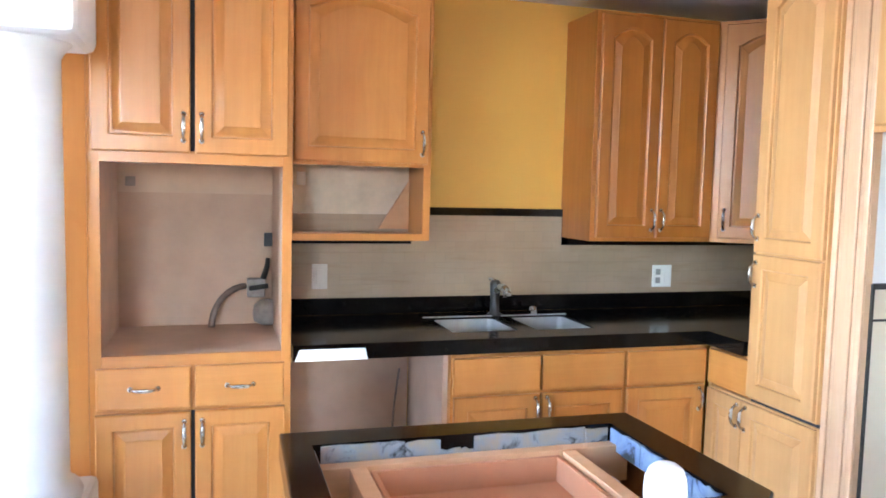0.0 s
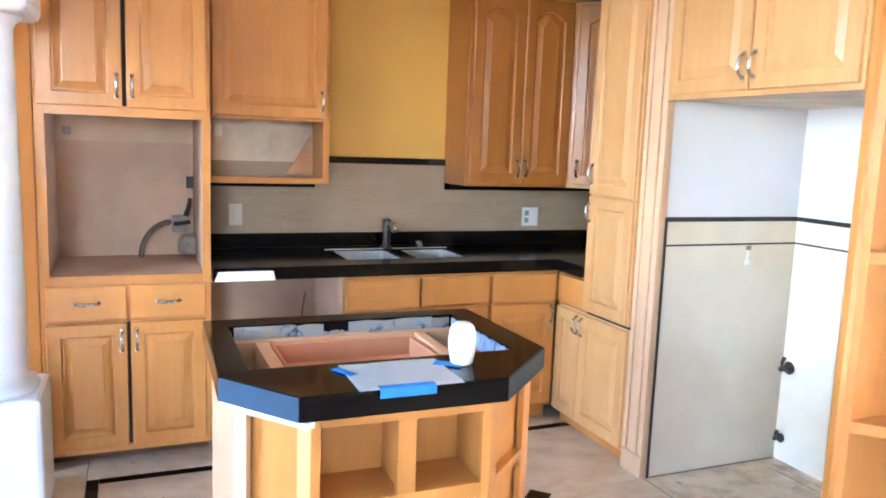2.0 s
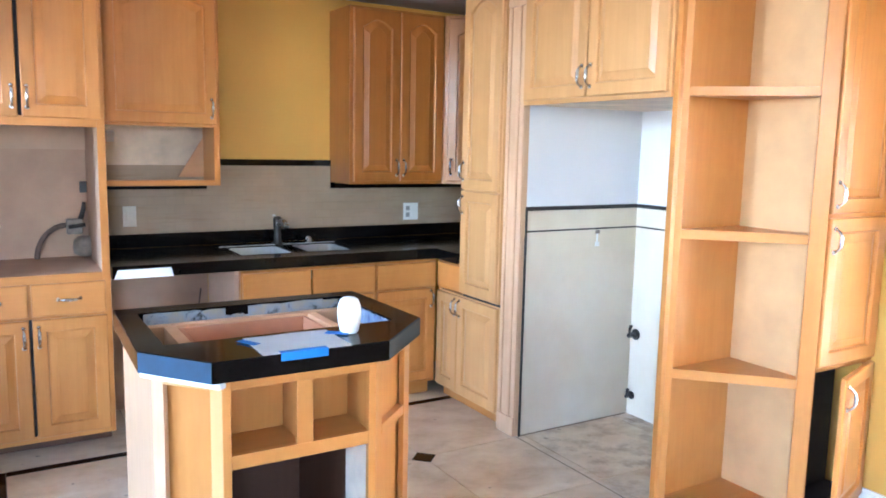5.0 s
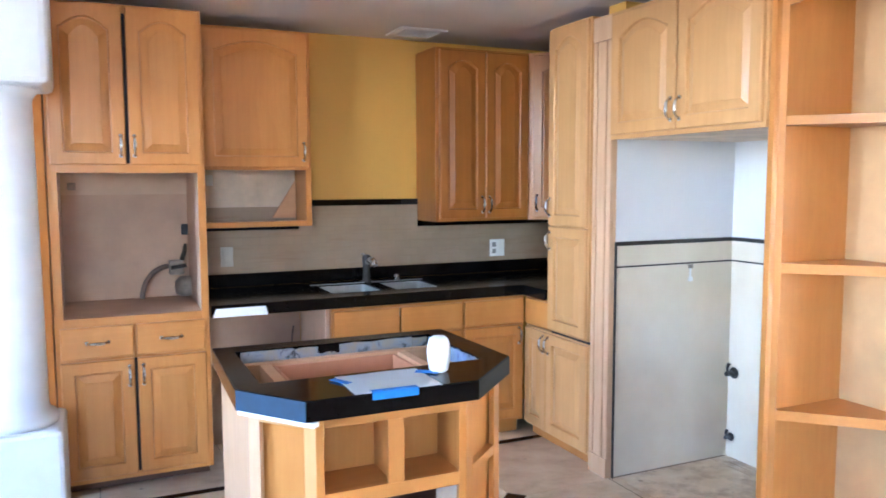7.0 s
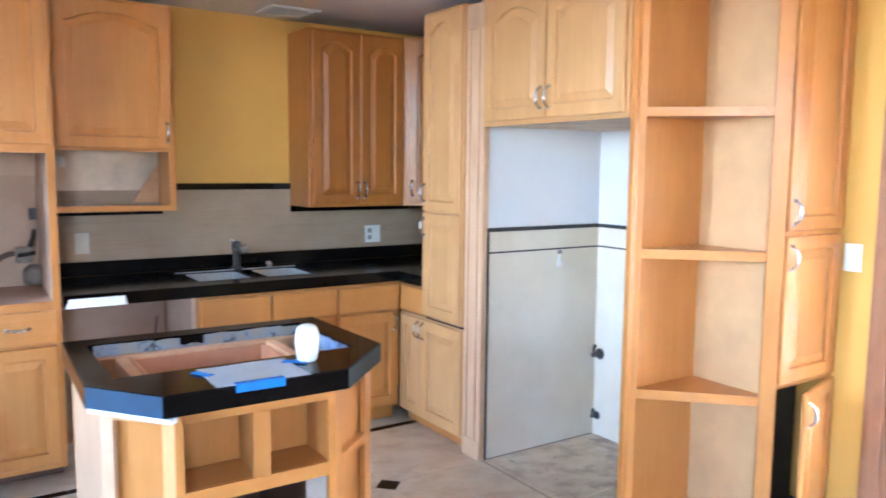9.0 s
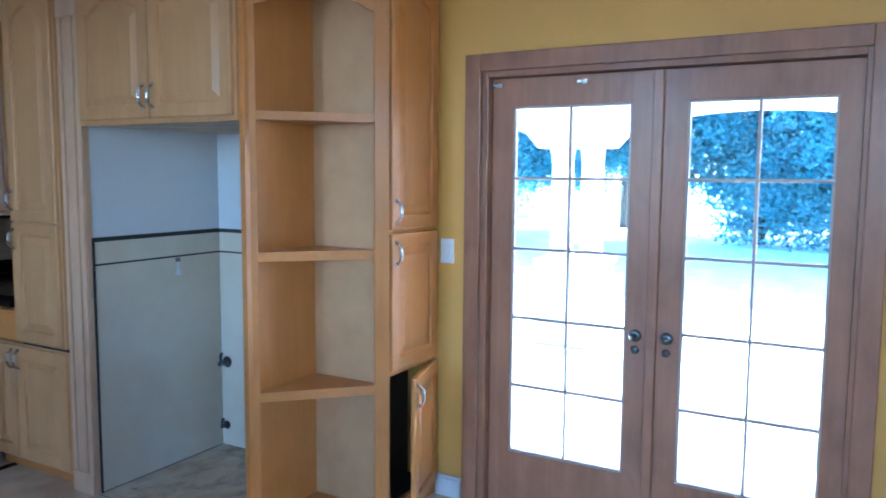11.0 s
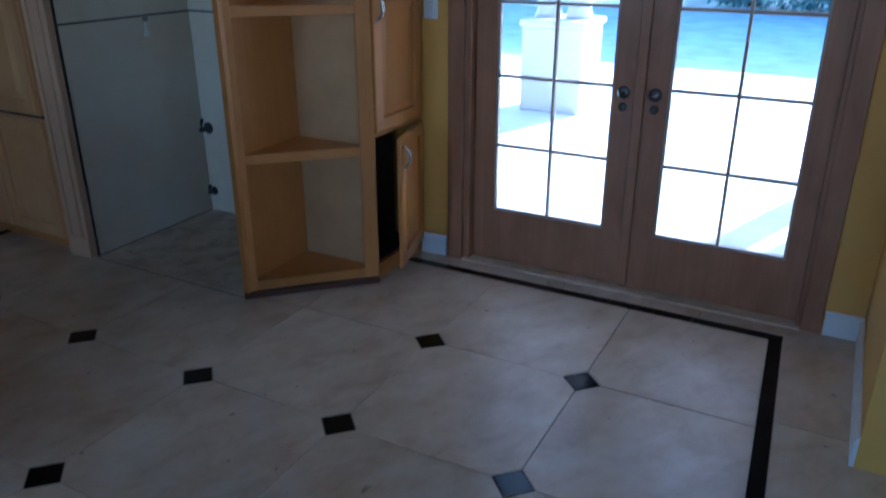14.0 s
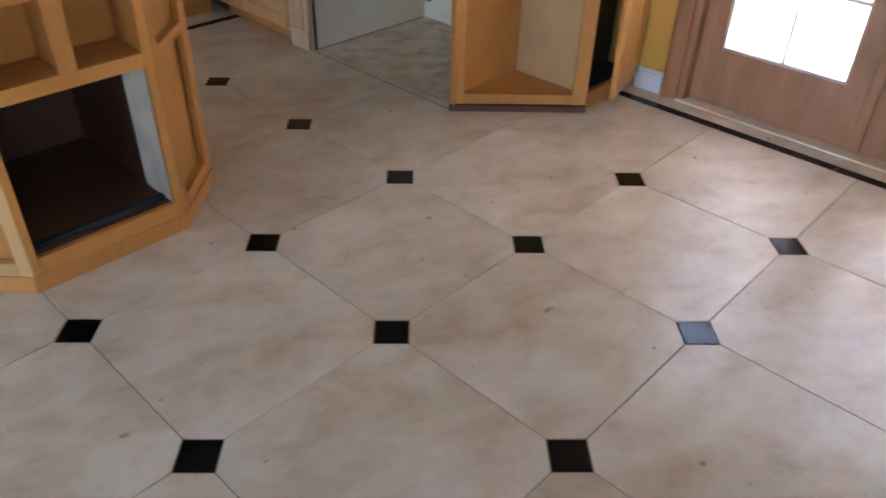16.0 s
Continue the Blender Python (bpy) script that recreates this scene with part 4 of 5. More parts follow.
        wall(between(p, q, s0), between(p, q, s1), 0.08, 0.83, "recess_panel", 0.008, MAPLE, 0.028, 0)
        wall(between(p, q, max(s0, 0.05)), between(p, q, min(s1, 0.95)), 0.086, 0.099, "niche_floor", 0.0075, MAPLE, 0.0205, 0)
        if p == pr:
            wall(between(p, q, s0), between(p, q, 0.95), 0.587, 0.603, "niche_shelf", 0.0075, MAPLE, 0.0205, 0)
    # top
    ct = thing("island_countertop", pose(0, 0, 0), "black granite island top with a cooktop cut-out", "countertop")
    top, low = 0.912, 0.850
    hx0, hx1, hy0, hy1 = -0.735, 0.025, 1.035, 1.505
    out = [(-0.80, 1.605), (-0.815, 1.00), (-0.655, 0.79), (-0.115, 0.79), (0.128, 1.03), (0.115, 1.585)]
    hole = [(hx0, hy1), (hx0, 1.20), (hx0, hy0), (hx1, hy0), (hx1, 1.20), (hx1, hy1)]
    bm = bmesh.new()
    rings = [[bm.verts.new((x, y, z)) for x, y in pts] for pts, z in ((out, low), (out, top - 0.004), ([(x * 0.9945 - 0.0018, y + (0.004 if y < 1.3 else -0.004)) for x, y in out], top), (hole, top), (hole, low))]
    rings.append(rings[0])
    for a, b in zip(rings, rings[1:]):
        for k in range(6):
            bm.faces.new((a[k], a[(k + 1) % 6], b[(k + 1) % 6], b[k]))
    part("slab", bm, GRANITE, ct)
    # torn smears of old mortar along the cut edges
    rnd = random.Random(5)

    def smear(p, q, step, mat, label, tall=0.059):
        p, q = Vector(p), Vector(q)
        along, u = (q - p).normalized(), 0.0
        inward = Vector((-along.y, along.x)) if Vector((-along.y, along.x)).dot(Vector((-0.35, 1.27)) - p) > 0 else Vector((along.y, -along.x))
        while u < (q - p).length - 0.02:
            w = min(step * rnd.uniform(0.6, 1.5), (q - p).length - u)
            hs = [rnd.uniform(tall - 0.008, tall) for _ in range(4)]
            outline = [(u, low + 0.001)] + [(u + w * (1.0 - m / 3), low + hs[m]) for m in range(4)]
            outline.insert(1, (u + w, low + 0.001))
            bm = bmesh.new()
            rows = []
            for off in (0.001, rnd.uniform(0.004, 0.008)):
                rows.append([bm.verts.new((*(p + along * a + inward * off), z)) for a, z in outline])
            for a, b in zip(range(6), (1, 2, 3, 4, 5, 0)):
                bm.faces.new((rows[0][a], rows[0][b], rows[1][b], rows[1][a]))
            bm.faces.new(rows[0][::-1])
            bm.faces.new(rows[1])
            part("mortar_smear", bm, mat, ct, label)
            u += w + 0.001

    smear((hx0 + 0.02, hy1), (-0.43, hy1), 0.11, MORTAR, "torn white mortar smear on the cut edge")
    smear((-0.43, hy1), (-0.345, hy1), 0.06, MORTAR, "torn white mortar smear on the cut edge", 0.032)
    smear((-0.345, hy1), (hx1 - 0.01, hy1), 0.13, MORTAR, "torn white mortar smear on the cut edge")
    smear((hx1, hy0 + 0.02), (hx1, hy1 - 0.01), 0.06, MORTAR_BLUE, "bluish mortar smear on the cut edge")
    part("mortar_strip", boxes((hx0 + 0.001, hx0 + 0.006, hy0 + 0.01, hy1 - 0.006, low + 0.002, top - 0.012)), MORTAR, ct)
    p, q = Vector((-0.815, 1.00)), Vector((-0.655, 0.79))
    d = (q - p).normalized()
    n = Vector((d.y, -d.x))
    n = n if n.y < 0 else -n
    bm = bmesh.new()
    prism(bm, [tuple(v) for v in (p + d * 0.004 + n * 0.001, q - d * 0.002 + n * 0.001, q - d * 0.002 + n * 0.0035, p + d * 0.004 + n * 0.0035)], low + 0.001, top - 0.002)
    edge = bmesh.new()
    prism(edge, [tuple(v) for v in (p + d * 0.004 - n * 0.004, q + d * 0.02 - n * 0.004, q + d * 0.02 - n * 0.03, p + d * 0.004 - n * 0.03)], low - 0.014, low - 0.001)
    part("sub_top_edge", edge, TRIM, ct, "white edge of the board under the granite")
    part("tape", bm, BLUE_TAPE, ct, "blue masking tape on the clipped edge")
    # open inside: rails, tray and metal runners
    ins = thing("cooktop_frame", pose(0, 0, 0), "unfinished wooden frame and tray inside the cut-out", "frame")
    part("rail", boxes((-0.655, -0.615, 1.02, 1.462, 0.775, 0.866), bevel=0.002), RAW_WOOD, ins)
    part("rail", boxes((-0.128, -0.092, 1.02, 1.462, 0.775, 0.866), bevel=0.002), RAW_WOOD, ins)
    part("rail", boxes((-0.755, 0.055, 1.464, 1.50, 0.775, 0.868), bevel=0.002), RAW_WOOD, ins)
    t0, t1, u0, u1, zb = -0.595, -0.150, 1.075, 1.448, 0.785
    part("tray_floor", boxes((t0, t1, u0, u1, zb, zb + 0.012)), TRAY_WOOD, ins, "brown bottom of the shallow tray")
    for q in ((t0 - 0.012, t0, u0, u1, zb, 0.858), (t1, t1 + 0.012, u0, u1, zb, 0.858), (t0 - 0.012, t1 + 0.012, u1, u1 + 0.012, zb, 0.858), (t0 - 0.012, t1 + 0.012, u0 - 0.012, u0, zb, 0.858)):
        part("tray_side", boxes(q, bevel=0.002), TRAY_WOOD, ins)
    for x in (-0.70, -0.02):
        part("runner", boxes((x - 0.012, x + 0.012, 1.15, 1.50, 0.71, 0.755), bevel=0.002), STEEL, ins, "metal drawer runner")
        part("runner_bracket", boxes((x - 0.020, x + 0.020, 1.40, 1.44, 0.70, 0.80), bevel=0.002), BRASSY, ins)
    part("filter", boxes((-0.095, 0.03, 1.16, 1.48, 0.69, 0.705)), STEEL, ins, "grey metal plate")


island()


def papers():
    o = thing("paper_sheet", pose(-0.376, 0.896, 0.9125, 0, 0, -1), "white paper sheet taped to the island top", "paper")
    bm = bmesh.new()
    n, w, h = 8, 0.272, 0.222
    grid = [[bm.verts.new((-w / 2 + w * i / n, -h / 2 + h * j / n, 0.0015 + 0.0012 * math.sin(i * 0.9) * math.sin(j * 1.3))) for j in range(n + 1)] for i in range(n + 1)]
    for i in range(n):
        for j in range(n):
            bm.faces.new((grid[i][j], grid[i + 1][j], grid[i + 1][j + 1], grid[i][j + 1]))
    bmesh.ops.solidify(bm, geom=bm.faces[:], thickness=0.0008)
    part("sheet", bm, PAPER, o)
    for x, y, a, l, wide in ((-0.135, 0.045, -62, 0.075, 0.026), (0.150, 0.045, -35, 0.075, 0.036)):
        t = part("tape", boxes((-l / 2, l / 2, -wide / 2, wide / 2, 0, 0.0012)), BRIGHT_TAPE, o, "strip of bright blue masking tape")
        place(t, x, y, 0.0030, rz=a)
    # one strip folds over the front edge of the stone
    bm = boxes((-0.072, 0.072, -0.1125, -0.088, 0.0032, 0.0042), (-0.072, 0.072, -0.1135, -0.1125, -0.020, 0.0042))
    place(part("tape", bm, BRIGHT_TAPE, o, "strip of bright blue masking tape"), -0.013, 0, 0)
    c = thing("white_jar", pose(-0.184, 0.940, 0.9128), "white rounded ceramic jar standing on blue tape", "jar")
    bm = bmesh.new()
    lathe(bm, [(0.024, 0.0), (0.030, 0.006), (0.036, 0.035), (0.0385, 0.065), (0.036, 0.09), (0.030, 0.106), (0.020, 0.114), (0.006, 0.117)], 28)
    part("body", bm, PLASTIC, c, "", True)


papers()


# ---------------------------------------------------------------- column
def column():
    c = thing("column", pose(-1.515, 2.36, 0), "white round column on a square pedestal", "column")
    part("pedestal", boxes((-0.19, 0.19, -0.19, 0.19, 0, 0.505), bevel=0.02), COLUMN, c)
    bm = bmesh.new()
    lathe(bm, [(0.165, 0.505), (0.170, 0.525), (0.160, 0.545), (0.140, 0.556), (0.132, 0.58), (0.128, 1.2), (0.124, 1.86), (0.135, 1.88), (0.15, 1.895), (0.16, 1.91)], 40)
    part("shaft", bm, COLUMN, c, "", True)
    part("capital", boxes((-0.20, 0.20, -0.20, 0.20, 1.905, 2.40), bevel=0.03), COLUMN, c)


column()


# ---------------------------------------------------------------- alcove plumbing
def water_valve(x, y, z, label, big):
    v = thing("water_valve", pose(x, y, z) @ WEST, label, "valve", "valves in the alcove")
    k = 1.0 if big else 0.75
    bm = bmesh.new()
    lathe(bm, [(0.032 * k, 0), (0.032 * k, 0.004), (0.018 * k, 0.012)], 18)
    e = part("escutcheon", bm, DARK_METAL, v, "", True)
    e.matrix_basis = pose(0, 0, 0, 90)
    bm = bmesh.new()
    tube(bm, [(0, 0, 0), (0, -0.03 * k, 0), (0, -0.06 * k, 0)], [0.012 * k, 0.015 * k, 0.012 * k], 12)
    tube(bm, [(0, -0.045 * k, 0), (0.03 * k, -0.05 * k, 0.008), (0.055 * k, -0.05 * k, 0.0)], 0.010 * k, 10)
    part("body", bm, DARK_METAL, v, "", True)
    bm = bmesh.new()
    tube(bm, [(0, -0.05 * k, 0.01), (0.006, -0.055 * k, 0.04 * k), (0.02 * k, -0.06 * k, 0.06 * k)], [0.006, 0.008, 0.010], 8)
    part("lever", bm, DARK_METAL, v, "", True)


water_valve(E - 0.008, 1.79, 0.475, "dark metal water valve low on the alcove wall", True)
water_valve(E - 0.008, 1.80, 0.115, "small dark pipe stub near the alcove floor", False)
hk = thing("wall_hook", pose(1.672, 1.833, 1.035), "small grey metal bracket on the alcove tiles", "bracket")
part("clip", boxes((-0.014, 0.014, -0.008, 0, 0.025, 0.045), bevel=0.002), DUSTY, hk)
part("clip", boxes((-0.014, 0.014, -0.008, 0, -0.045, -0.020), bevel=0.002), PLASTIC, hk)
part("strip", boxes((-0.005, 0.005, -0.004, 0, -0.020, 0.025)), PLASTIC, hk)



# ---------------------------------------------------------------- garden door
def garden_door():
    fr = tagged(new("door_1"), "brown wooden double garden door with many glass panes", "door", "", "structure")
    X = E + 0.03
    ow = 0.072
    part("casing", boxes((X - 0.02, X, DOOR_Y1 - 0.004, DOOR_Y1 + ow, 0.0, DOOR_H + ow), bevel=0.004), OAK_FRAME, fr)
    part("casing", boxes((X - 0.02, X, DOOR_Y0 - ow, DOOR_Y0 + 0.004, 0.0, DOOR_H + ow), bevel=0.004), OAK_FRAME, fr)
    part("casing", boxes((X - 0.02, X, DOOR_Y0 + 0.004, DOOR_Y1 - 0.004, DOOR_H - 0.004, DOOR_H + ow), bevel=0.004), OAK_FRAME, fr)
    part("jamb", boxes((X, X + 0.15, DOOR_Y1 - 0.035, DOOR_Y1, 0.0, DOOR_H), bevel=0.003), OAK_FRAME, fr)
    part("jamb", boxes((X, X + 0.15, DOOR_Y0, DOOR_Y0 + 0.022, 0.0, DOOR_H), bevel=0.003), OAK_FRAME, fr)
    part("head_jamb", boxes((X, X + 0.15, DOOR_Y0 + 0.022, DOOR_Y1 - 0.035, DOOR_H - 0.03, DOOR_H), bevel=0.003), OAK_FRAME, fr)
    part("stop", boxes((X + 0.087, X + 0.102, DOOR_Y0 + 0.022, DOOR_Y0 + 0.040, 0.0, DOOR_H - 0.03)), OAK_FRAME, fr)
    part("stop", boxes((X + 0.087, X + 0.102, DOOR_Y1 - 0.055, DOOR_Y1 - 0.035, 0.0, DOOR_H - 0.03)), OAK_FRAME, fr)
    part("stop", boxes((X + 0.087, X + 0.102, DOOR_Y0 + 0.040, DOOR_Y1 - 0.055, DOOR_H - 0.050, DOOR_H - 0.03)), OAK_FRAME, fr)
    part("threshold", boxes((X - 0.02, X + 0.17, DOOR_Y0, DOOR_Y1, -0.02, 0.008), bevel=0.003), TRAVERTINE, fr, "beige stone threshold")

    def leaf(ya, yb, ga, gb):
        """A glazed leaf from ya down to yb, its glass from ga to gb."""
        d = part("leaf", boxes((X + 0.045, X + 0.085, ga, ya, 0.010, DOOR_H - 0.034), (X + 0.045, X + 0.085, yb, gb, 0.010, DOOR_H - 0.034), (X + 0.045, X + 0.085, gb, ga, 1.815, DOOR_H - 0.034), (X + 0.045, X + 0.085, gb, ga, 0.010, 0.256)), OAK_FRAME, fr)
        z0, z1 = 0.256, 1.815
        ym = (ga + gb) / 2
        b = 0.013
        def bar(y0, y1, q0, q1):
            part("muntin", boxes((X + 0.050, X + 0.080, y0, y1, q0, q1), bevel=0.004), TRIM_WOOD, d)
        bar(ym - b / 2, ym + b / 2, z0, z1)
        hgt = (z1 - z0) / 5
        for k in range(1, 5):
            for y0, y1 in ((gb, ym - b / 2), (ym + b / 2, ga)):
                bar(y0, y1, z0 + hgt * k - b / 2, z0 + hgt * k + b / 2)
        for y0, y1, q0, q1 in ((ga - 0.010, ga, z0, z1), (gb, gb + 0.010, z0, z1), (gb + 0.010, ga - 0.010, z0, z0 + 0.010), (gb + 0.010, ga - 0.010, z1 - 0.010, z1)):
            part("bead", boxes((X + 0.052, X + 0.078, y0, y1, q0, q1)), TRIM_WOOD, d)
        for k in range(5):
            for y0, y1 in ((gb, ym), (ym, ga)):
                g = part("pane", boxes((X + 0.063, X + 0.067, y0 + 0.004, y1 - 0.004, z0 + hgt * k + 0.004, z0 + hgt * (k + 1) - 0.004)), GLASS, d)
                g.visible_shadow = False
        return d

    a = leaf(0.217, -0.514, 0.119, -0.408)
    b = leaf(-0.518, -1.233, -0.628, -1.156)
    for d, y in ((a, -0.450), (b, -0.578)):
        bm = bmesh.new()
        tube(bm, [(X + 0.046, y, 0.86), (X + 0.038, y, 0.86), (X + 0.032, y, 0.86)], [0.026, 0.026, 0.016], 18)
        tube(bm, [(X + 0.040, y, 0.86), (X + 0.012, y, 0.86), (X + 0.004, y + 0.01, 0.86)], [0.011, 0.010, 0.012], 10)
        part("handle", bm, GUNMETAL, d, "round dark metal door handle", True)
        bm = bmesh.new()
        tube(bm, [(X + 0.046, y, 0.80), (X + 0.036, y, 0.80)], [0.018, 0.016], 14)
        part("keyhole", bm, GUNMETAL, d, "", True)
    part("astragal", boxes((X + 0.030, X + 0.046, -0.538, -0.494, 0.010, DOOR_H - 0.034), bevel=0.005), OAK_FRAME, fr)
    for y in (0.19, -0.20):
        part("bolt", boxes((X + 0.028, X + 0.046, y - 0.025, y + 0.025, 1.90, 1.917), bevel=0.003), CHROME, fr, "small chrome bolt at the door top")


TRIM_WOOD = wood("muntin_wood", (0.36, 0.27, 0.20), (0.45, 0.35, 0.27), (0.55, 0.44, 0.35), 0.4)
garden_door()


# ---------------------------------------------------------------- outside
def outside():
    setting("ground", boxes((2.15, 400, -300, 300, -0.5, -0.14)), LAWN, "yard ground coloured blue for its skylit shade, running to the distance", "ground")
    setting("patio", boxes((2.15, 8.6, -9, 12, -0.14, -0.06)), PATIO, "pale sunlit patio paving outside the door", "pavement")
    # Eave out of view, sized to stop sun falling indoors.
    setting("eave", boxes((2.15, 3.35, -6, 7, 2.42, 2.55)), STUCCO_WHITE, "unseen plastered eave that keeps the sun off the garden door", "roof")
    setting("facade", boxes((2.15, 2.30, -6, S - 0.15, -0.1, 2.42), (2.15, 2.30, DOOR_Y1 + 0.02, 7, -0.1, 2.42)), STUCCO_WHITE, "white stucco outer wall of the house", "wall")

    # arcade: a pier with twin columns carrying arches
    ax = 5.785
    ped_y = 1.14
    arc = thing("arcade", pose(ax, ped_y, -0.06), "pink stucco arcade with arches on twin columns", "arcade")
    # The head is raised out of view to keep the sun off the door.
    span, rise, spring, head = 3.1, 0.31, 1.83, 3.9

    def arch_wall(y_left, y_right):
        bm = bmesh.new()
        n = 20
        rows = []
        for k in range(n + 1):
            u = k / n
            y = y_left + (y_right - y_left) * u
            z = spring + rise * math.sqrt(max(0.0, 1 - (2 * u - 1) ** 2))
            rows.append([bm.verts.new((dx, y, q)) for dx in (-0.18, 0.18) for q in (z, head)])
        for a, b in zip(rows, rows[1:]):
            bm.faces.new((a[0], b[0], b[1], a[1]))
            bm.faces.new((a[2], a[3], b[3], b[2]))
            bm.faces.new((a[0], a[2], b[2], b[0]))
            bm.faces.new((a[1], b[1], b[3], a[3]))
        return part("arch", bm, STUCCO, arc)

    for k in (-2, -1, 0, 1):
        y0 = k * span + 0.33
        arch_wall(y0, y0 + span - 0.66)
    for k in (-2, -1, 0, 1, 2):
        y = k * span
        part("spandrel", boxes((-0.18, 0.18, y - 0.33, y + 0.33, spring, head)), STUCCO, arc)
        p = part("pedestal", boxes((-0.285, 0.285, y - 0.285, y + 0.285, 0, 0.75), (-0.31, 0.31, y - 0.31, y + 0.31, 0.75, 0.81), bevel=0.015), STUCCO_WHITE, arc)
        for s in (-0.145, 0.145):
            bm = bmesh.new()
            lathe(bm, [(0.12, 0.81), (0.12, 0.85), (0.105, 0.88), (0.10, 1.68), (0.105, 1.76), (0.12, 1.83)], 20, (0, y + s))
            part("column", bm, STUCCO_WHITE, arc, "", True)

    # white neighbour house, far behind
    h = thing("house", pose(26, 15.0, -0.14), "white neighbouring house behind the trees", "house")
    part("wall", boxes((0, 8, -5, 7, 0, 3.2)), STUCCO_WHITE, h)
    bm = bmesh.new()
    prism(bm, [(-0.5, -5.5), (8.5, -5.5), (8.5, 7.5), (-0.5, 7.5)], 3.2, 3.4)
    part("roof", bm, STUCCO, h)
    for y in (-3.2, 1.0, 4.5):
        w = part("window", boxes((-0.03, 0.0, y - 0.6, y + 0.6, 1.0, 2.3)), NAVY, h)
        part("frame", boxes((-0.06, -0.03, y - 0.68, y - 0.6, 0.95, 2.35), (-0.06, -0.03, y + 0.6, y + 0.68, 0.95, 2.35)), TRIM, w)

    def tree(x, y, h, r, seed, low):
        rnd = random.Random(seed)
        t = thing("tree", pose(x, y, -0.14), "leafy garden tree coloured blue-green for haze", "tree", "trees behind the patio")
        bm = bmesh.new()
        tube(bm, [(0, 0, 0), (0.05, 0.03, h * 0.25), (-0.04, 0.06, h * 0.5), (0, 0, h * 0.8)], [0.20, 0.16, 0.12, 0.04], 10)
        for k in range(6):
            a = k * 1.05 + rnd.random()
            z = max(low, h * (0.3 + 0.08 * k))
            tube(bm, [(0, 0, z), (0.5 * r * math.cos(a), 0.5 * r * math.sin(a), z + 0.5), (0.85 * r * math.cos(a), 0.85 * r * math.sin(a), z + 0.9)], [0.07, 0.045, 0.015], 6)
        part("trunk", bm, BARK, t, "", True)
        verts, faces = [], []
        for c in range(150):
            a, q = rnd.random() * 6.283, rnd.random()
            z = low + (h - low) * q
            rr = r * math.sqrt(rnd.random()) * (0.55 + 0.5 * math.sin(2.9 * q + 0.1)) * rnd.uniform(0.8, 1.15)
            cx, cy = rr * math.cos(a), rr * math.sin(a)
            for k in range(140):
                p = Vector((cx + rnd.gauss(0, 0.32), cy + rnd.gauss(0, 0.32), z + rnd.gauss(0, 0.28)))
                u = Vector((rnd.gauss(0, 1), rnd.gauss(0, 1), rnd.gauss(0, 1))).normalized() * 0.065
                v = u.orthogonal().normalized() * 0.04
                i = len(verts)
                verts += [p - u, p + v, p + u, p - v]
                faces.append((i, i + 1, i + 2, i + 3))
        me = bpy.data.meshes.new("crown")
        me.from_pydata(verts, [], faces)
        me.materials.append(LEAF)
        o = new("crown", me)
        o.parent = t

    for k, (x, y, h, r, low) in enumerate(((18.5, -9.5, 5.4, 2.3, 0.3), (18.2, -6.0, 5.0, 2.1, 0.3), (18.6, -3.2, 5.3, 2.1, 0.25), (18.3, -0.9, 5.1, 1.9, 0.25), (18.8, 1.1, 5.2, 1.5, 0.3), (19.5, 3.1, 5.4, 1.9, 1.75),
                                           (19.0, 6.2, 5.2, 1.9, 1.5), (18.8, 9.2, 5.3, 2.2, 0.9), (18.5, 13.0, 5.4, 2.4, 0.4), (22.5, -2.6, 6.5, 2.6, 0.4), (22.5, 1.0, 6.4, 2.2, 1.0), (23.0, 5.6, 6.6, 2.4, 2.0))):
        tree(x, y, h, r, 11 + k, low)


outside()


# ---------------------------------------------------------------- kitchen floor, piece by piece
FX0, FX1, FY0, FY1 = -1.155, 1.850, -1.155, 2.52
LINE = 0.05
P, CLIP, JOINT = 0.61, 0.068, 0.0018


def south(x):
    """The inner edge of the southern border, laid a little out of square."""
    return FY0 - 0.052 * (FX1 - x)


def clipped(poly, x0, x1, y0, y1):
    """A convex outline cut to a rectangle."""
    def cut(pts, inside, cross):
        out = []
        for i, p in enumerate(pts):
            q = pts[i - 1]
            if inside(p) != inside(q):
                out.append(cross(q, p))
            if inside(p):
                out.append(p)
        return out

    def at_x(v):
        return lambda a, b: (v, a[1] + (b[1] - a[1]) * (v - a[0]) / (b[0] - a[0]))

    def at_y(v):
        return lambda a, b: (a[0] + (b[0] - a[0]) * (v - a[1]) / (b[1] - a[1]), v)

    side = lambda p: p[1] - south(p[0])
    if min(map(side, poly)) < 0:
        poly = cut(poly, lambda p: side(p) >= 0, lambda a, b: tuple(Vector(a).lerp(Vector(b), side(a) / (side(a) - side(b)))))
    for inside, cross in ((lambda p: p[0] >= x0, at_x(x0)), (lambda p: p[0] <= x1, at_x(x1)), (lambda p: p[1] >= y0, at_y(y0)), (lambda p: p[1] <= y1, at_y(y1))):
        if not poly:
            return []
        poly = cut(poly, inside, cross)
    return poly


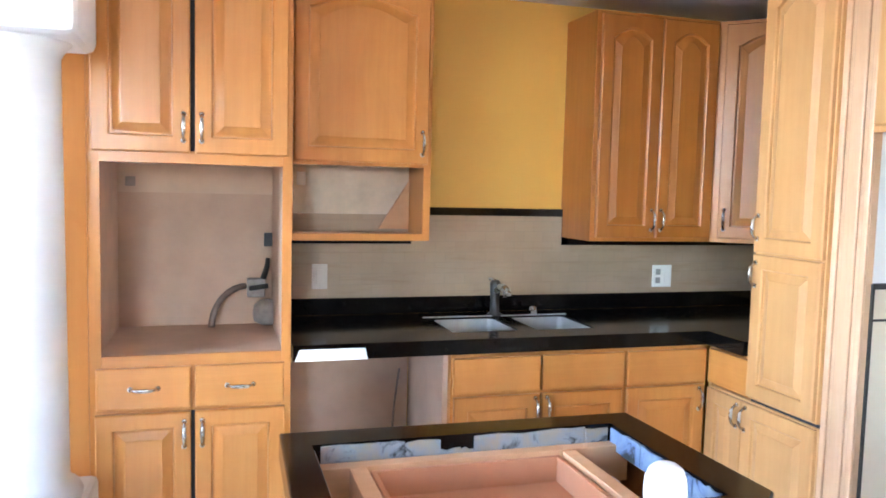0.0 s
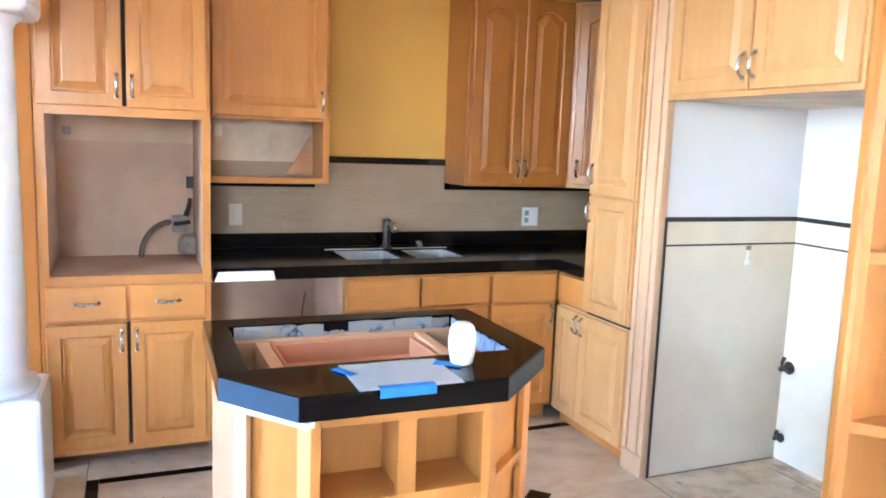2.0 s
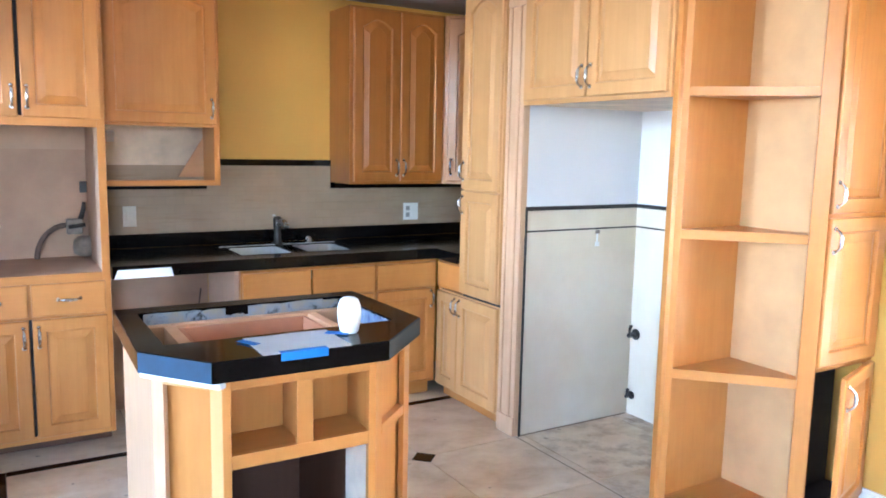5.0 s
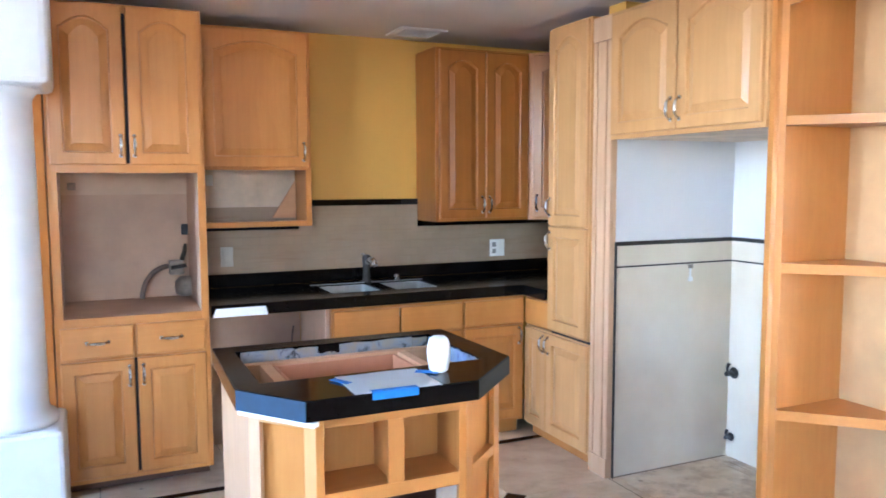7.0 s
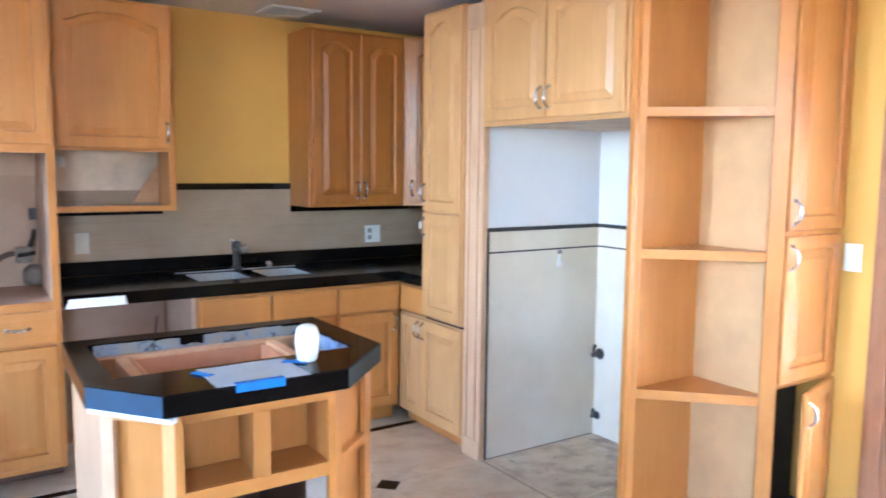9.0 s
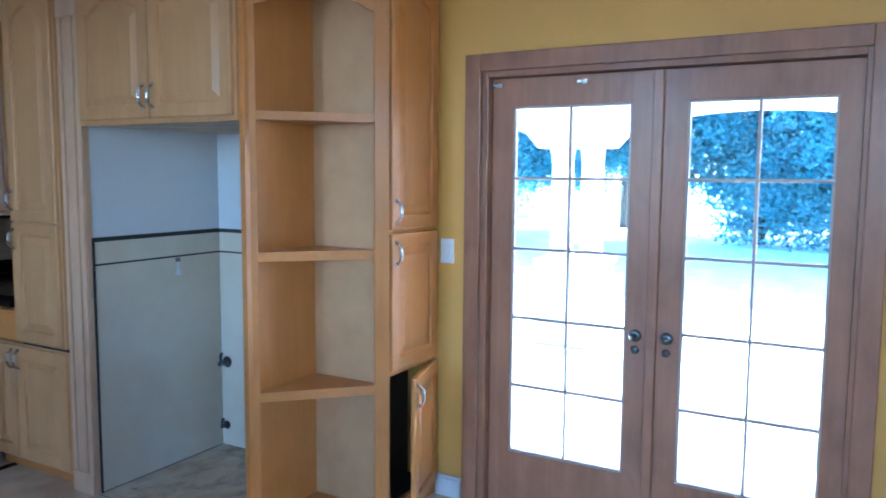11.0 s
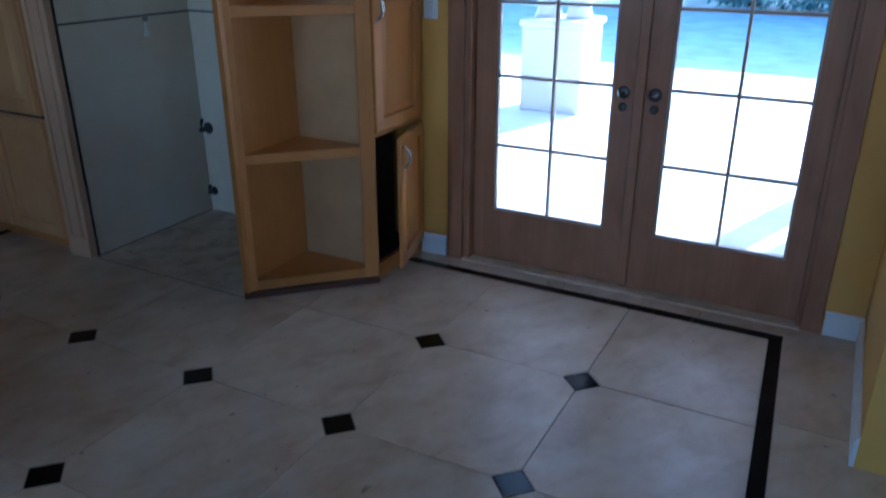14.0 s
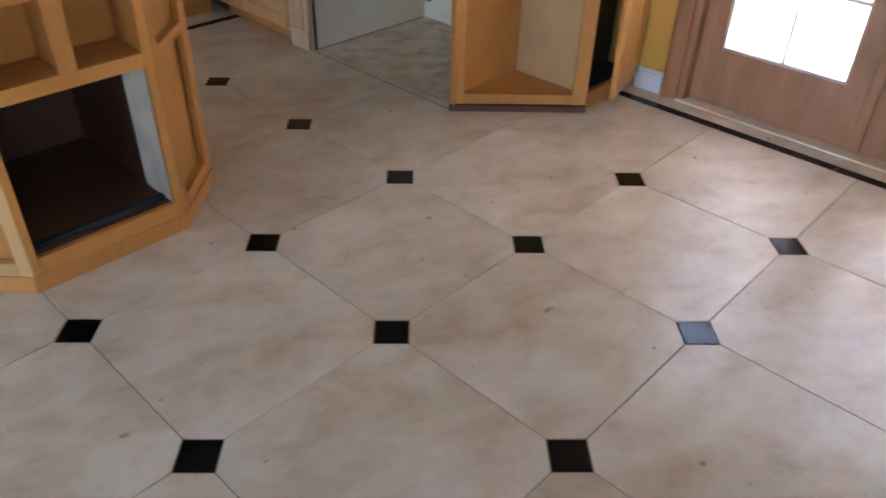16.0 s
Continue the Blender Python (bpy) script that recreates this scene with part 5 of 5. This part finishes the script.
def tile_mesh(name, pts, z=0.0):
    """A flat tile with eased edges."""
    c = Vector((sum(p[0] for p in pts) / len(pts), sum(p[1] for p in pts) / len(pts)))
    n = len(pts)
    bm = bmesh.new()
    rows = []
    for shrink, zz in ((0.0, z - 0.006), (0.0, z - 0.0008), (0.0012, z)):
        row = []
        for x, y in pts:
            v = Vector((x, y)) - c
            v *= max(0.0, 1 - shrink / max(v.length, 1e-6) * 1.3)
            row.append(bm.verts.new((c.x + v.x, c.y + v.y, zz)))
        rows.append(row)
    for a, b in zip(rows, rows[1:]):
        for k in range(n):
            bm.faces.new((a[k], a[(k + 1) % n], b[(k + 1) % n], b[k]))
    bm.faces.new(rows[-1])
    return bm


floor = setting("floor", boxes((-1.62, 2.15, S - 0.15, N + 0.1, -0.12, -0.004)), GROUT, "beige stone tile floor with small black corner insets", "floor")


def has_inset(i, j):
    """Where four tiles meet round a black inset; the row by the shelf unit has none."""
    return -1 <= i <= 2 and -1 <= j <= 3 and not (i == 2 and j >= 1)


for i in range(-3, 4):
    for j in range(-3, 6):
        if i == 3 or j == 4:
            continue
        x0, y0, x1, y1 = i * P + JOINT, j * P + JOINT, (i + 1) * P - JOINT, (j + 1) * P - JOINT
        x1, y1 = FX1 if i == 2 else x1, FY1 if j == 3 else y1
        k00, k10, k11, k01 = (CLIP if has_inset(*c) else 0.0005 for c in ((i, j), (i + 1, j), (i + 1, j + 1), (i, j + 1)))
        poly = [(x0 + k00, y0), (x1 - k10, y0), (x1, y0 + k10), (x1, y1 - k11), (x1 - k11, y1), (x0 + k01, y1), (x0, y1 - k01), (x0, y0 + k00)]
        poly = clipped(poly, FX0 + JOINT, FX1 - JOINT, S, FY1 - JOINT)
        if len(poly) > 2 and max(p[0] for p in poly) - min(p[0] for p in poly) > 0.02 and max(p[1] for p in poly) - min(p[1] for p in poly) > 0.02:
            part("tile", tile_mesh("tile", poly), TRAVERTINE, floor)
        d = CLIP - 0.003
        dot = clipped([(i * P - d, j * P), (i * P, j * P - d), (i * P + d, j * P), (i * P, j * P + d)], FX0 + JOINT, FX1 - JOINT, S, FY1 - JOINT)
        if len(dot) > 2 and has_inset(i, j):
            part("inset_tile", tile_mesh("inset_tile", dot), GRANITE, floor)
g = 0.0015
for x0, x1, y0, y1 in ((FX0 - LINE, FX0, FY0 - LINE, FY1 + LINE), (FX1, FX1 + LINE, FY0 - LINE, 0.86)):
    n = 6
    for k in range(n):
        a, b = y0 + (y1 - y0) * k / n, y0 + (y1 - y0) * (k + 1) / n
        part("border_tile", tile_mesh("border_tile", [(x0 + g, a + g), (x1 - g, a + g), (x1 - g, b - g), (x0 + g, b - g)]), GRANITE, floor)
for a, b in ((0.86, 1.40), (1.40, 1.95), (1.95, FY1 + LINE)):
    part("tile", tile_mesh("tile", [(FX1 + g, a + g), (FX1 + LINE - g, a + g), (FX1 + LINE - g, b - g), (FX1 + g, b - g)]), TRAVERTINE, floor)
part("floor_joint", boxes((1.166, 1.171, 0.89, 1.83, -0.003, 0.0012)), GROUT, floor, "dirty joint at the refrigerator space")
part("floor_joint", boxes((1.19, E - 0.02, 1.826, 1.833, -0.003, 0.003)), GROUT, floor, "dirty gap at the foot of the wall")
for edge_y in (lambda x: south(x) - LINE, lambda x: FY1):
    n = 5
    for k in range(n):
        a, b = FX0 + (FX1 - FX0) * k / n + g, FX0 + (FX1 - FX0) * (k + 1) / n - g
        part("border_tile", tile_mesh("border_tile", [(a, edge_y(a) + g), (b, edge_y(b) + g), (b, edge_y(b) + LINE - g), (a, edge_y(a) + LINE - g)]), GRANITE, floor)
# outer strip of plain tiles
OX0, OX1, OY0, OY1 = FX0 - LINE, FX1 + LINE, FY0 - LINE, FY1 + LINE
for x0, x1, y0, y1, along in ((-1.62, OX0, S - 0.15, N, "y"), (OX1, 2.0, S, N, "y"), (OX0, OX1, OY1, N, "x"), (OX0, OX1, S - 0.15, OY0, "x")):
    a, b = (y0, y1) if along == "y" else (x0, x1)
    n = max(1, round((b - a) / P))
    for k in range(n):
        s, e = a + (b - a) * k / n + JOINT, a + (b - a) * (k + 1) / n - JOINT
        q = (x0 + JOINT, x1 - JOINT, s, e) if along == "y" else (s, e, y0 + JOINT, y1 - JOINT)
        top_a, top_b = (south(s) - LINE - JOINT, south(e) - LINE - JOINT) if along == "x" and y0 < 0 else (q[3], q[3])
        part("tile", tile_mesh("tile", [(q[0], q[2]), (q[1], q[2]), (q[1], top_b), (q[0], top_a)]), TRAVERTINE, floor)
